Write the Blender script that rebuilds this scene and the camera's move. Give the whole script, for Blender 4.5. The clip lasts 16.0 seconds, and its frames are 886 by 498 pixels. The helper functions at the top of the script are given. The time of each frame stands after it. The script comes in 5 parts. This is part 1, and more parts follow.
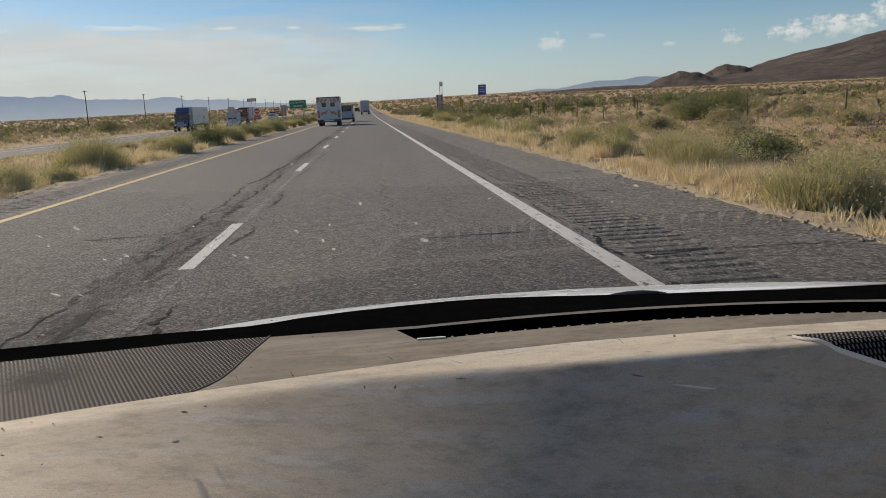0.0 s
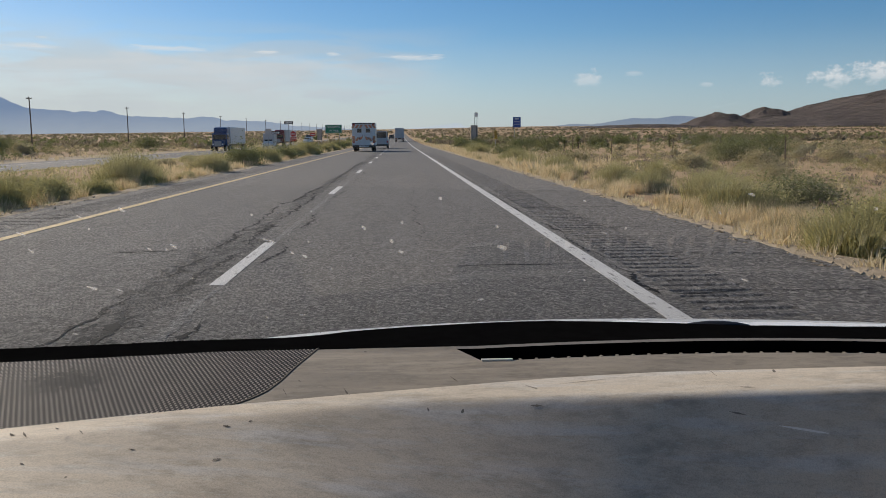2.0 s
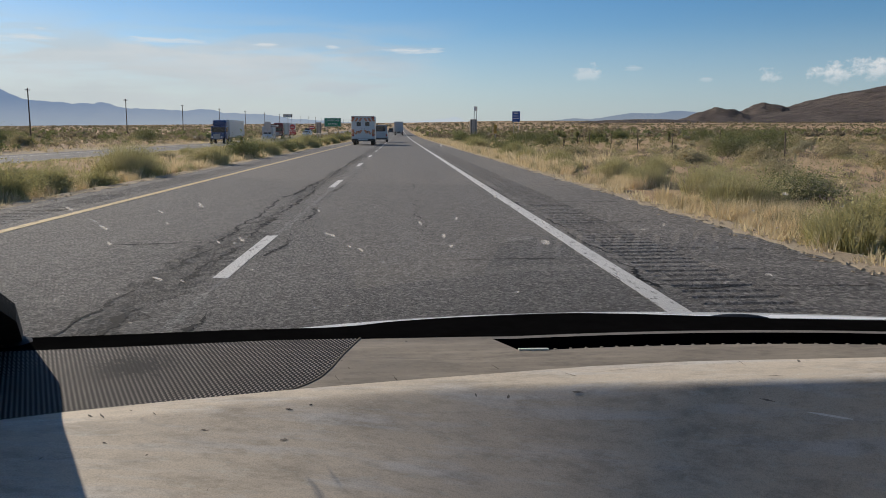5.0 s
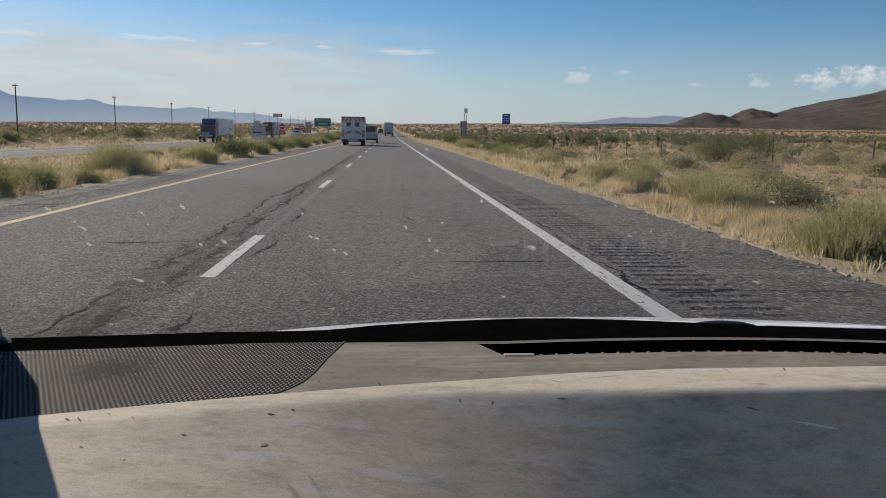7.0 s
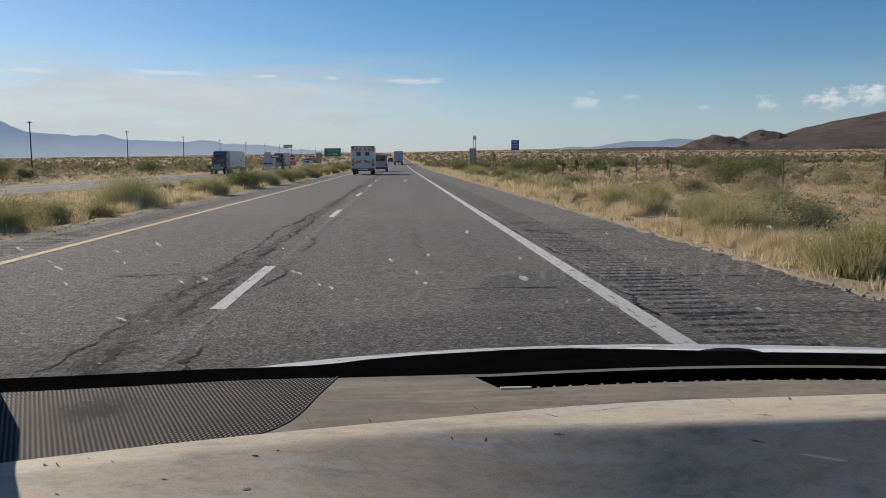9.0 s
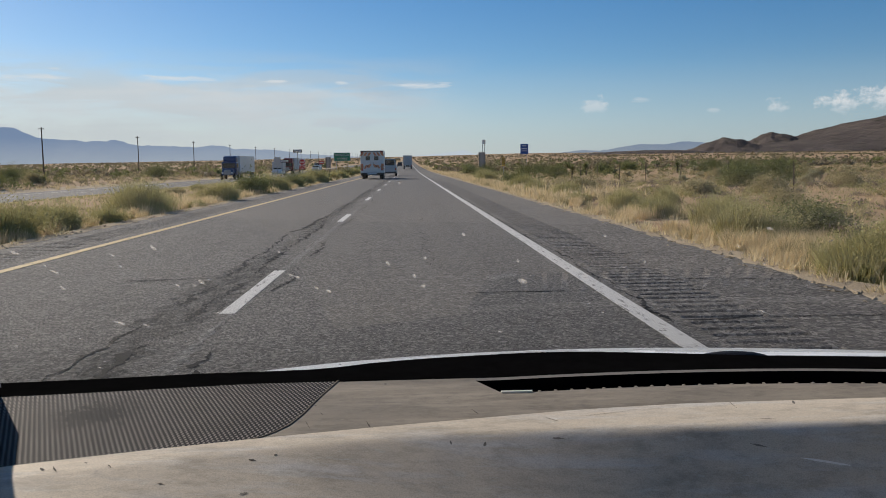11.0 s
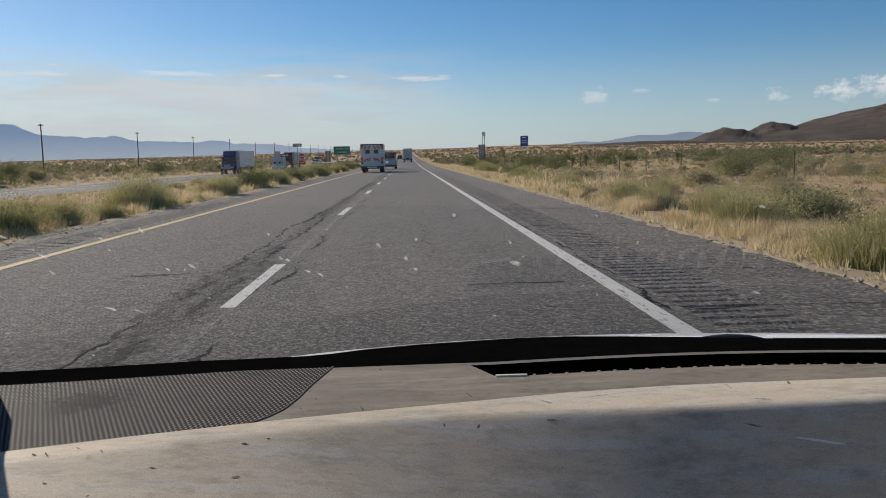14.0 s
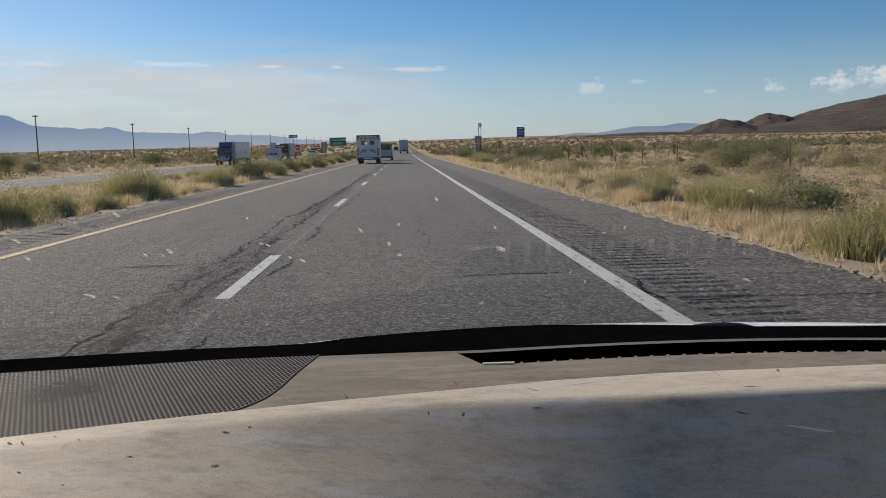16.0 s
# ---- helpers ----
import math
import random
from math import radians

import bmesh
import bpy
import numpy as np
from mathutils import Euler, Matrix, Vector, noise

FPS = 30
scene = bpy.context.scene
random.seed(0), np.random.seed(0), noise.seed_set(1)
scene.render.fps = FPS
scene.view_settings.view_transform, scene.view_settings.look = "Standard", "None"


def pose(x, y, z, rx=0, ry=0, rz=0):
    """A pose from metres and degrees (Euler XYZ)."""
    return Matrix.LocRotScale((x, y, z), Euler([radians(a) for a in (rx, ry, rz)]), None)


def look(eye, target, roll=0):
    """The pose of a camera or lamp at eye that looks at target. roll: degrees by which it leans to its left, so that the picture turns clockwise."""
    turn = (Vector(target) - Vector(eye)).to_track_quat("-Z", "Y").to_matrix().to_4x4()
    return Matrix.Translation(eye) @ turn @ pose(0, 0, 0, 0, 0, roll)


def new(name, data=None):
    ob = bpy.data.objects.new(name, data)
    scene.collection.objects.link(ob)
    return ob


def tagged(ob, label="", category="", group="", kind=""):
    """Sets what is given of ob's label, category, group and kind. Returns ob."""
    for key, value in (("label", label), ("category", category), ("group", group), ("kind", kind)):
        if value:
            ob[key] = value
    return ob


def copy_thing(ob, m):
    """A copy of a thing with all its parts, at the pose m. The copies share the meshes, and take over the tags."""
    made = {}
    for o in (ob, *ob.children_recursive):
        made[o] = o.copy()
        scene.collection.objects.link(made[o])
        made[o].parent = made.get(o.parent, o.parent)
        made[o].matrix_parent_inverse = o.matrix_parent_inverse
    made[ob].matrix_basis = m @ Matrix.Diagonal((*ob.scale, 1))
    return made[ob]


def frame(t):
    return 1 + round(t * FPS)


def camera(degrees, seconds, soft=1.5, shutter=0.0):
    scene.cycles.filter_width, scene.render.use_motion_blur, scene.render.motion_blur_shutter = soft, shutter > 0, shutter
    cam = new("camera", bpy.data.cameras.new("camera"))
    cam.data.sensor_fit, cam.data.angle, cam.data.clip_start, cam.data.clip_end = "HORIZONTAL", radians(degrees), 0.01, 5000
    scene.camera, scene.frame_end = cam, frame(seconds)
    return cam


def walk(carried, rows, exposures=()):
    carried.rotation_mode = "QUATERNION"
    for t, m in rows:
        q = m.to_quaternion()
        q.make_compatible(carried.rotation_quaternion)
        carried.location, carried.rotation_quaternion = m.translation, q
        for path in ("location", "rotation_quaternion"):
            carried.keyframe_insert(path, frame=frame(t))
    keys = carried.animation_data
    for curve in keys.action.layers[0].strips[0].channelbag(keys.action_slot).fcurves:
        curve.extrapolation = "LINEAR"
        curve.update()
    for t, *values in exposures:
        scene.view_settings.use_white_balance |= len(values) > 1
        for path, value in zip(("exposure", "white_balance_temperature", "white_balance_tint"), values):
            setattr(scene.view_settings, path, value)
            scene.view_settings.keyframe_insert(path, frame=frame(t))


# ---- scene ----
# A car interior looking out along a desert highway. x right, y ahead along the road, z up; z = 0 is the road.
cam = camera(57.7, 16.0, soft=0.9)
PATH = [
    (0.0, 0.0603, -0.0641, 1.3450, 80.027, -2.707, -4.922),
    (0.5, 0.0244, -0.0261, 1.3348, 83.037, -0.949, -3.667),
    (1.0, 0.0215, -0.0010, 1.3143, 83.407, 0.108, -3.014),
    (1.5, 0.0193, 0.0010, 1.3156, 82.526, -0.444, -2.801),
    (2.0, 0.0252, 0.0118, 1.3156, 82.171, -0.279, -2.965),
    (2.5, 0.0158, -0.0026, 1.3173, 82.088, -0.231, -2.868),
    (3.0, 0.0080, -0.0055, 1.3254, 81.980, -0.520, -3.014),
    (3.5, 0.0178, 0.0035, 1.3167, 82.168, -0.746, -3.139),
    (4.0, 0.0061, -0.0060, 1.3195, 82.077, -0.476, -3.106),
    (6.5, -0.0255, -0.0257, 1.3217, 81.441, 0.675, -3.553),
    (7.0, -0.0138, -0.0153, 1.3224, 81.856, 0.800, -3.886),
    (7.5, 0.0057, 0.0079, 1.3225, 82.587, 0.248, -3.893),
    (8.0, 0.0104, 0.0033, 1.3193, 83.113, -0.009, -3.763),
    (8.5, -0.0001, 0.0000, 1.3198, 83.476, -0.006, -3.551),
    (9.0, 0.0055, 0.0007, 1.3240, 83.785, -0.384, -3.056),
    (11.5, 0.0173, 0.0035, 1.3216, 84.103, -0.790, -2.194),
    (12.0, 0.0206, 0.0021, 1.3181, 84.121, -1.270, -2.270),
    (12.5, 0.0202, 0.0071, 1.3182, 83.979, -1.223, -2.353),
    (13.0, 0.0251, 0.0072, 1.3179, 83.987, -1.607, -2.381),
    (13.5, 0.0207, 0.0044, 1.3142, 83.758, -1.285, -2.382),
    (14.0, 0.0216, 0.0050, 1.3142, 83.570, -1.204, -2.306),
    (14.5, 0.0295, 0.0129, 1.3126, 83.281, -1.203, -2.287),
    (15.0, 0.0252, 0.0070, 1.3089, 83.055, -1.159, -2.323),
    (15.5, 0.0260, 0.0121, 1.3062, 82.963, -1.026, -2.514),
    (16.0, 0.0312, 0.0141, 1.3084, 82.952, -1.195, -2.556),
]
walk(cam, [(t, pose(x, y, z, rx, 0, rz) @ pose(0, 0, 0, 0, 0, lean)) for t, x, y, z, rx, lean, rz in PATH],
     exposures=[(0.0, 0.0, 6900, 10), (0.6, 0.0, 6500, 10), (2.0, -0.02, 6440, 10), (16.0, -0.02, 6440, 10)])

# ---- world, sun ----
SUN_AZ, SUN_EL = radians(-42), radians(28)   # from straight ahead, minus is to the left
to_sun = Vector((math.sin(SUN_AZ) * math.cos(SUN_EL), math.cos(SUN_AZ) * math.cos(SUN_EL), math.sin(SUN_EL)))


class Nodes:
    """Short hand for node trees."""

    def __init__(self, tree):
        self.tree = tree
        tree.nodes.clear()

    def add(self, kind, **values):
        node = self.tree.nodes.new(kind)
        for key, value in values.items():
            setattr(node, key, value)
        return node

    def put(self, socket, value):
        if isinstance(value, bpy.types.NodeSocket):
            self.tree.links.new(value, socket)
        else:
            socket.default_value = value

    def math(self, op, a, b=0.0, c=0.0, clamp=False):
        node = self.add("ShaderNodeMath", operation=op, use_clamp=clamp)
        for s, v in zip(node.inputs, (a, b, c)):
            self.put(s, v)
        return node.outputs[0]

    def mix(self, fac, a, b, blend="MIX"):
        node = self.add("ShaderNodeMix", data_type="RGBA", blend_type=blend)
        self.put(node.inputs[0], fac)
        for s, v in zip(node.inputs[6:8], (a, b)):
            self.put(s, v if isinstance(v, bpy.types.NodeSocket) else (*v, 1)[:4])
        return node.outputs[2]

    def noise(self, vector, scale, detail=4.0, rough=0.55, distortion=0.0):
        node = self.add("ShaderNodeTexNoise")
        self.put(node.inputs["Vector"], vector)
        node.inputs["Scale"].default_value, node.inputs["Detail"].default_value = scale, detail
        node.inputs["Roughness"].default_value, node.inputs["Distortion"].default_value = rough, distortion
        return node.outputs["Fac"]

    def ramp(self, value, low, high, a=0.0, b=1.0):
        node = self.add("ShaderNodeMapRange", clamp=True)
        for s, v in zip(node.inputs, (value, low, high, a, b)):
            self.put(s, v)
        return node.outputs[0]

    def stretch(self, vector, x, y, z):
        node = self.add("ShaderNodeVectorMath", operation="MULTIPLY")
        self.put(node.inputs[0], vector)
        node.inputs[1].default_value = (x, y, z)
        return node.outputs[0]


world = bpy.data.worlds.new("sky")
scene.world = world
world.use_nodes = True
n = Nodes(world.node_tree)
sky = n.add("ShaderNodeTexSky", sky_type="NISHITA", sun_disc=False, sun_elevation=SUN_EL, sun_rotation=SUN_AZ,
            altitude=1200, air_density=1.0, dust_density=0.7, ozone_density=3.0)
way = n.add("ShaderNodeTexCoord").outputs["Generated"]
split = n.add("ShaderNodeSeparateXYZ")
n.put(split.inputs[0], way)
az = n.math("ARCTAN2", split.outputs[0], split.outputs[1])
el = n.math("ARCSINE", split.outputs[2])
comb = n.add("ShaderNodeCombineXYZ")
n.put(comb.inputs[0], az), n.put(comb.inputs[1], el)
flat = comb.outputs[0]
# high thin streaks and a pale ragged cloud deck, thicker towards the horizon and to the left
streak = n.noise(n.stretch(flat, 5.0, 38.0, 1.0), 1.0, 7.0, 0.6, 0.5)
low = n.math("MULTIPLY", n.ramp(el, 0.005, 0.05), n.ramp(el, 0.09, 0.14, 1.0, 0.0))
left = n.ramp(az, -0.05, 0.12, 1.0, 0.1)
cirrus = n.math("MULTIPLY", n.math("MULTIPLY", n.ramp(streak, 0.38, 0.56), low), left)
haze = n.math("MULTIPLY", n.ramp(el, 0.0, 0.125, 1.0, 0.0), n.ramp(az, -0.5, 0.45, 0.95, 0.7))
lump = n.math("ADD", n.noise(n.stretch(flat, 9.0, 30.0, 1.0), 1.0, 6.0, 0.6), n.math("MULTIPLY", n.noise(n.stretch(flat, 3.5, 3.0, 1.0), 1.0, 2.0), 0.8))
rim = n.math("SUBTRACT", n.math("ADD", n.math("MULTIPLY", lump, 0.07), 0.034), el)
deck = n.math("MULTIPLY", n.ramp(rim, 0.0, 0.012), n.ramp(az, -0.16, 0.1, 0.85, 0.0))
deck = n.math("MULTIPLY", deck, n.ramp(n.noise(n.stretch(flat, 7.0, 45.0, 1.0), 1.0, 6.0, 0.65), 0.34, 0.6, 0.3, 1.0))
cover = n.math("MAXIMUM", n.math("MULTIPLY", cirrus, 0.85), haze)
# single clouds: azimuth, height, half width, half height, strength; their bases melt into the haze
edge = n.noise(n.stretch(flat, 75.0, 95.0, 1.0), 1.0, 7.0, 0.62)
fine = n.noise(n.stretch(flat, 25.0, 190.0, 1.0), 1.0, 5.0, 0.6)
puffs = 0.0
for a, e, w, h, power, rough in ((0.228, 0.069, 0.021, 0.013, 0.6, edge), (0.432, 0.064, 0.013, 0.011, 0.8, edge),
                                 (0.50, 0.064, 0.03, 0.013, 0.9, edge), (0.545, 0.068, 0.045, 0.015, 0.95, edge), (0.61, 0.078, 0.05, 0.02, 0.95, edge),
                                 (0.02, 0.097, 0.05, 0.005, 0.8, fine), (-0.161, 0.102, 0.016, 0.003, 0.8, fine),
                                 (-0.08, 0.1, 0.011, 0.003, 0.7, fine), (-0.42, 0.1, 0.05, 0.005, 0.8, fine),
                                 (0.28, 0.075, 0.014, 0.004, 0.5, fine), (-0.27, 0.104, 0.05, 0.005, 0.8, fine),
                                 (0.364, 0.061, 0.008, 0.004, 0.4, fine), (-0.397, 0.111, 0.009, 0.002, 0.7, fine)):
    dx = n.math("DIVIDE", n.math("SUBTRACT", az, a), w)
    dy = n.math("DIVIDE", n.math("SUBTRACT", el, e), h)
    far = n.math("ADD", n.math("MULTIPLY", dx, dx), n.math("MULTIPLY", dy, dy))
    body = n.math("SUBTRACT", n.math("ADD", n.math("MULTIPLY", rough, 4.4), -1.45), far)
    soft_base = n.math("MULTIPLY", n.ramp(dy, -1.3, 0.2, 0.1, 1.0), power)
    puffs = n.math("MAXIMUM", puffs, n.math("MULTIPLY", n.ramp(body, 0.0, 0.9), soft_base))
blue = n.add("ShaderNodeHueSaturation")
blue.inputs["Saturation"].default_value = 1.3
n.put(blue.inputs["Color"], sky.outputs[0])
air = n.mix(1.0, blue.outputs[0], (1.04, 1.035, 1.055), "MULTIPLY")
white = n.mix(n.ramp(az, -0.4, 0.35), (6.7, 7.2, 7.5), (5.0, 6.0, 7.2))
bank = n.mix(deck, n.mix(cover, air, white), n.mix(n.ramp(rim, 0.0, 0.06), (7.8, 8.2, 8.5), (6.7, 7.2, 7.5)))
shade = n.mix(puffs, bank, (8.7, 8.9, 9.1))
back = n.add("ShaderNodeBackground")
n.put(back.inputs[0], shade)
back.inputs[1].default_value = 0.086
n.put(n.add("ShaderNodeOutputWorld").inputs[0], back.outputs[0])

sun = new("sun", bpy.data.lights.new("sun", "SUN"))
sun.data.energy, sun.data.angle, sun.data.color = 5.0, radians(0.6), (1.0, 0.89, 0.75)
sun.matrix_world = look((0, 0, 50), Vector((0, 0, 50)) - to_sun)


# ---- materials ----
def material(name, build):
    m = bpy.data.materials.new(name)
    m.use_nodes = True
    k = Nodes(m.node_tree)
    out = k.add("ShaderNodeOutputMaterial")
    k.put(out.inputs[0], build(k))
    return m


def principled(k, colour, rough=0.6, metal=0.0, normal=None, **more):
    p = k.add("ShaderNodeBsdfPrincipled")
    k.put(p.inputs["Base Color"], colour if isinstance(colour, bpy.types.NodeSocket) else (*colour, 1))
    k.put(p.inputs["Roughness"], rough)
    k.put(p.inputs["Metallic"], metal)
    if normal is not None:
        k.put(p.inputs["Normal"], normal)
    for key, value in more.items():
        k.put(p.inputs[key], value)
    return p.outputs[0]


def bump(k, height, distance, strength=1.0):
    b = k.add("ShaderNodeBump")
    b.inputs["Strength"].default_value, b.inputs["Distance"].default_value = strength, distance
    k.put(b.inputs["Height"], height)
    return b.outputs[0]


def here(k):
    return k.add("ShaderNodeNewGeometry").outputs["Position"]


def own(k):
    return k.add("ShaderNodeTexCoord").outputs["Object"]


def grained(name, a, b, scale, fine_scale, rough=0.7, relief=0.002, metal=0.0, local=True, dirt=None, spec=0.5):
    """Two-scale mottled surface: broad stains between colours a and b, fine grain on top."""
    def build(k):
        p = own(k) if local else here(k)
        broad = k.ramp(k.noise(p, scale, 5), 0.3, 0.7)
        grain = k.noise(p, fine_scale, 3)
        c = k.mix(broad, a, b)
        c = k.mix(k.ramp(grain, 0.35, 0.75, 0.0, 0.35), c, tuple(0.55 * v for v in a))
        if dirt:
            c = k.mix(k.ramp(k.noise(p, scale * 2.7, 6, 0.7), 0.58, 0.72, 0.0, 0.7), c, dirt)
        return principled(k, c, k.ramp(broad, 0, 1, rough - 0.06, rough + 0.06), metal, bump(k, grain, relief), **{"Specular IOR Level": spec})
    return material(name, build)


def asphalt_material(name, base, light, broken=0.0, coarse=1.0):
    """Worn chip seal: broad blotches, wheel tracks, chips of pale and dark stone, tar-dark pits."""
    def build(k):
        p = here(k)
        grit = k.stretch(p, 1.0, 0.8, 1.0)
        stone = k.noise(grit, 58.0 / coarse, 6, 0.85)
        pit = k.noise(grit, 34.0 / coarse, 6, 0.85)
        patch = k.noise(k.stretch(p, 0.9, 0.14, 1.0), 1.0, 6, 0.62)
        track = k.noise(k.stretch(p, 1.5, 0.012, 1.0), 1.0, 2)
        blotch = k.noise(k.stretch(p, 2.6, 1.1, 1.0), 1.0, 6, 0.7)
        c = k.mix(k.ramp(patch, 0.34, 0.66), base, light)
        c = k.mix(k.ramp(track, 0.38, 0.62, 0.0, 0.35), c, tuple(v * 0.78 for v in base))
        c = k.mix(k.ramp(blotch, 0.5, 0.72, 0.0, 0.4), c, tuple(v * 0.7 for v in base))
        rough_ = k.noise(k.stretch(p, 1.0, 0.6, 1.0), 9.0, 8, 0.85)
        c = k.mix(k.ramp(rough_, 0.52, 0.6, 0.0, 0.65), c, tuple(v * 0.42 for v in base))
        c = k.mix(k.ramp(rough_, 0.47, 0.40, 0.0, 0.5), c, tuple(min(0.3, v * 1.55) for v in light))
        chip = k.add("ShaderNodeTexVoronoi")
        chip.inputs["Scale"].default_value = 48.0 / coarse
        k.put(chip.inputs["Vector"], grit)
        tone = k.add("ShaderNodeSeparateColor")
        k.put(tone.inputs[0], chip.outputs["Color"])
        c = k.mix(k.ramp(tone.outputs[0], 0.0, 0.45, 0.75, 0.0), c, tuple(v * 0.35 for v in base))
        c = k.mix(k.ramp(tone.outputs[0], 0.62, 1.0, 0.0, 0.75), c, tuple(v * 2.1 for v in light))
        c = k.mix(k.ramp(stone, 0.53, 0.58, 0.0, 0.5), c, (0.34, 0.315, 0.285))
        c = k.mix(k.ramp(pit, 0.54, 0.60, 0.0, 0.7), c, (0.026, 0.024, 0.022))
        if broken:
            hole = k.noise(k.stretch(p, 1.0, 0.4, 1.0), 7.0, 8, 0.78)
            c = k.mix(k.ramp(hole, 0.52, 0.56, 0.0, broken), c, (0.025, 0.024, 0.022))
            stone = k.math("ADD", stone, k.ramp(hole, 0.48, 0.56, 1.5, 0.0))
        relief = k.math("ADD", k.math("MULTIPLY", stone, 0.5), rough_)
        return principled(k, c, 0.86, 0.0, bump(k, relief, 0.014), **{"Specular IOR Level": 0.3})
    return material(name, build)


def paint_material(name, colour, worn):
    def build(k):
        p = here(k)
        wear = k.noise(k.stretch(p, 14.0, 3.5, 1.0), 1.0, 6, 0.75)
        grit = k.noise(p, 80.0, 3, 0.7)
        c = k.mix(k.ramp(grit, 0.45, 0.75, 0.0, 0.35), colour, tuple(v * 0.6 for v in colour))
        c = k.mix(k.ramp(wear, 0.55, 0.61, 0.0, 0.92), c, worn)
        return principled(k, c, 0.75, 0.0, bump(k, grit, 0.004))
    return material(name, build)


def leaf_material(name, a, b, tip=None):
    def build(k):
        g = k.add("ShaderNodeNewGeometry")
        info = k.add("ShaderNodeObjectInfo")
        c = k.mix(g.outputs["Random Per Island"], a, b)
        c = k.mix(k.ramp(info.outputs["Random"], 0, 1, 0.0, 0.45), c, tip or tuple(v * 1.3 for v in b))
        p = principled(k, c, 0.75, **{"Specular IOR Level": 0.2})
        t = k.add("ShaderNodeBsdfTranslucent")
        k.put(t.inputs[0], c)
        m = k.add("ShaderNodeMixShader")
        m.inputs[0].default_value = 0.38
        k.put(m.inputs[1], p), k.put(m.inputs[2], t.outputs[0])
        return m.outputs[0]
    return material(name, build)


def ground_material():
    def build(k):
        p = here(k)
        broad = k.noise(p, 0.018, 6, 0.6)
        mid = k.noise(p, 0.25, 5, 0.65)
        grit = k.noise(p, 30.0, 3, 0.7)
        c = k.mix(k.ramp(broad, 0.35, 0.65), (0.42, 0.278, 0.155), (0.50, 0.35, 0.205))
        c = k.mix(k.ramp(mid, 0.5, 0.7, 0.0, 0.6), c, (0.36, 0.27, 0.16))
        c = k.mix(k.ramp(k.noise(p, 0.06, 6, 0.7), 0.52, 0.68, 0.0, 0.5), c, (0.31, 0.235, 0.135))
        c = k.mix(k.ramp(grit, 0.4, 0.8, 0.0, 0.4), c, (0.16, 0.12, 0.08))
        return principled(k, c, 0.95, 0.0, bump(k, k.math("ADD", mid, k.math("MULTIPLY", grit, 0.1)), 0.08), **{"Specular IOR Level": 0.1})
    return material("desert_soil", build)


def hill_material(name, a, b):
    def build(k):
        p = here(k)
        broad = k.noise(p, 0.02, 8, 0.7)
        dots = k.noise(p, 0.11, 5, 0.75)
        c = k.mix(k.ramp(broad, 0.42, 0.58), a, tuple(1.25 * v for v in b))
        c = k.mix(k.ramp(dots, 0.5, 0.58, 0.0, 0.8), c, (0.045, 0.042, 0.026))
        return principled(k, c, 0.95, 0.0, bump(k, dots, 4.0), **{"Specular IOR Level": 0.1})
    return material(name, build)


def distance_material(name, colour, foot_haze, top):
    """Far mountains behind kilometres of air: haze painted into a self-lit colour, paler below."""
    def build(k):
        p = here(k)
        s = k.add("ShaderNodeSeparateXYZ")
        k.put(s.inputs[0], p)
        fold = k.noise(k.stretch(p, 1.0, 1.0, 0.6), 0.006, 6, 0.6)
        c = k.mix(k.ramp(s.outputs[2], 40, top), foot_haze, colour)
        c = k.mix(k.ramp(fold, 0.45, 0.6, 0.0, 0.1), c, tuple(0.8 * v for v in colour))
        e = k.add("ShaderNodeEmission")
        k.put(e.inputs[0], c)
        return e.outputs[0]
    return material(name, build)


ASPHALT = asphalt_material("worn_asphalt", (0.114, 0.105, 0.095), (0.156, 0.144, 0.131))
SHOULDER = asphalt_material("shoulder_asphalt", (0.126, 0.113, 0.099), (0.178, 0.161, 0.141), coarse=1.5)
TAR = grained("crack_tar", (0.016, 0.015, 0.0145), (0.028, 0.027, 0.025), 6, 60, 0.8, 0.002, local=False, spec=0.12)
WHITE_LINE = paint_material("white_road_paint", (0.62, 0.60, 0.56), (0.12, 0.11, 0.10))
YELLOW_LINE = paint_material("yellow_road_paint", (0.62, 0.45, 0.21), (0.25, 0.18, 0.1))
SOIL = ground_material()
VERGE = grained("pale_gravel_verge", (0.42, 0.33, 0.22), (0.5, 0.41, 0.29), 0.8, 25, 0.95, 0.02, local=False, dirt=(0.13, 0.11, 0.085), spec=0.1)
HILL = hill_material("dark_volcanic_slope", (0.098, 0.077, 0.068), (0.132, 0.104, 0.088))
LEAF_GREEN = leaf_material("yellow_green_leaf", (0.29, 0.27, 0.115), (0.50, 0.452, 0.20), (0.56, 0.50, 0.245))
LEAF_DARK = leaf_material("dark_green_leaf", (0.12, 0.135, 0.05), (0.22, 0.235, 0.085), (0.24, 0.24, 0.10))
LEAF_DUSK = leaf_material("brown_olive_scrub", (0.17, 0.14, 0.085), (0.29, 0.24, 0.15), (0.32, 0.26, 0.17))
LEAF_BROWN = leaf_material("dry_brown_shrub", (0.20, 0.155, 0.115), (0.34, 0.27, 0.2), (0.38, 0.31, 0.23))
LEAF_GREY = leaf_material("grey_green_leaf", (0.29, 0.25, 0.125), (0.46, 0.395, 0.21), (0.51, 0.43, 0.24))
STRAW = leaf_material("dry_straw", (0.62, 0.48, 0.265), (0.77, 0.635, 0.39), (0.78, 0.66, 0.43))
TWIG = grained("grey_twig", (0.13, 0.1, 0.07), (0.2, 0.16, 0.11), 4, 40, 0.9, 0.01, spec=0.1)
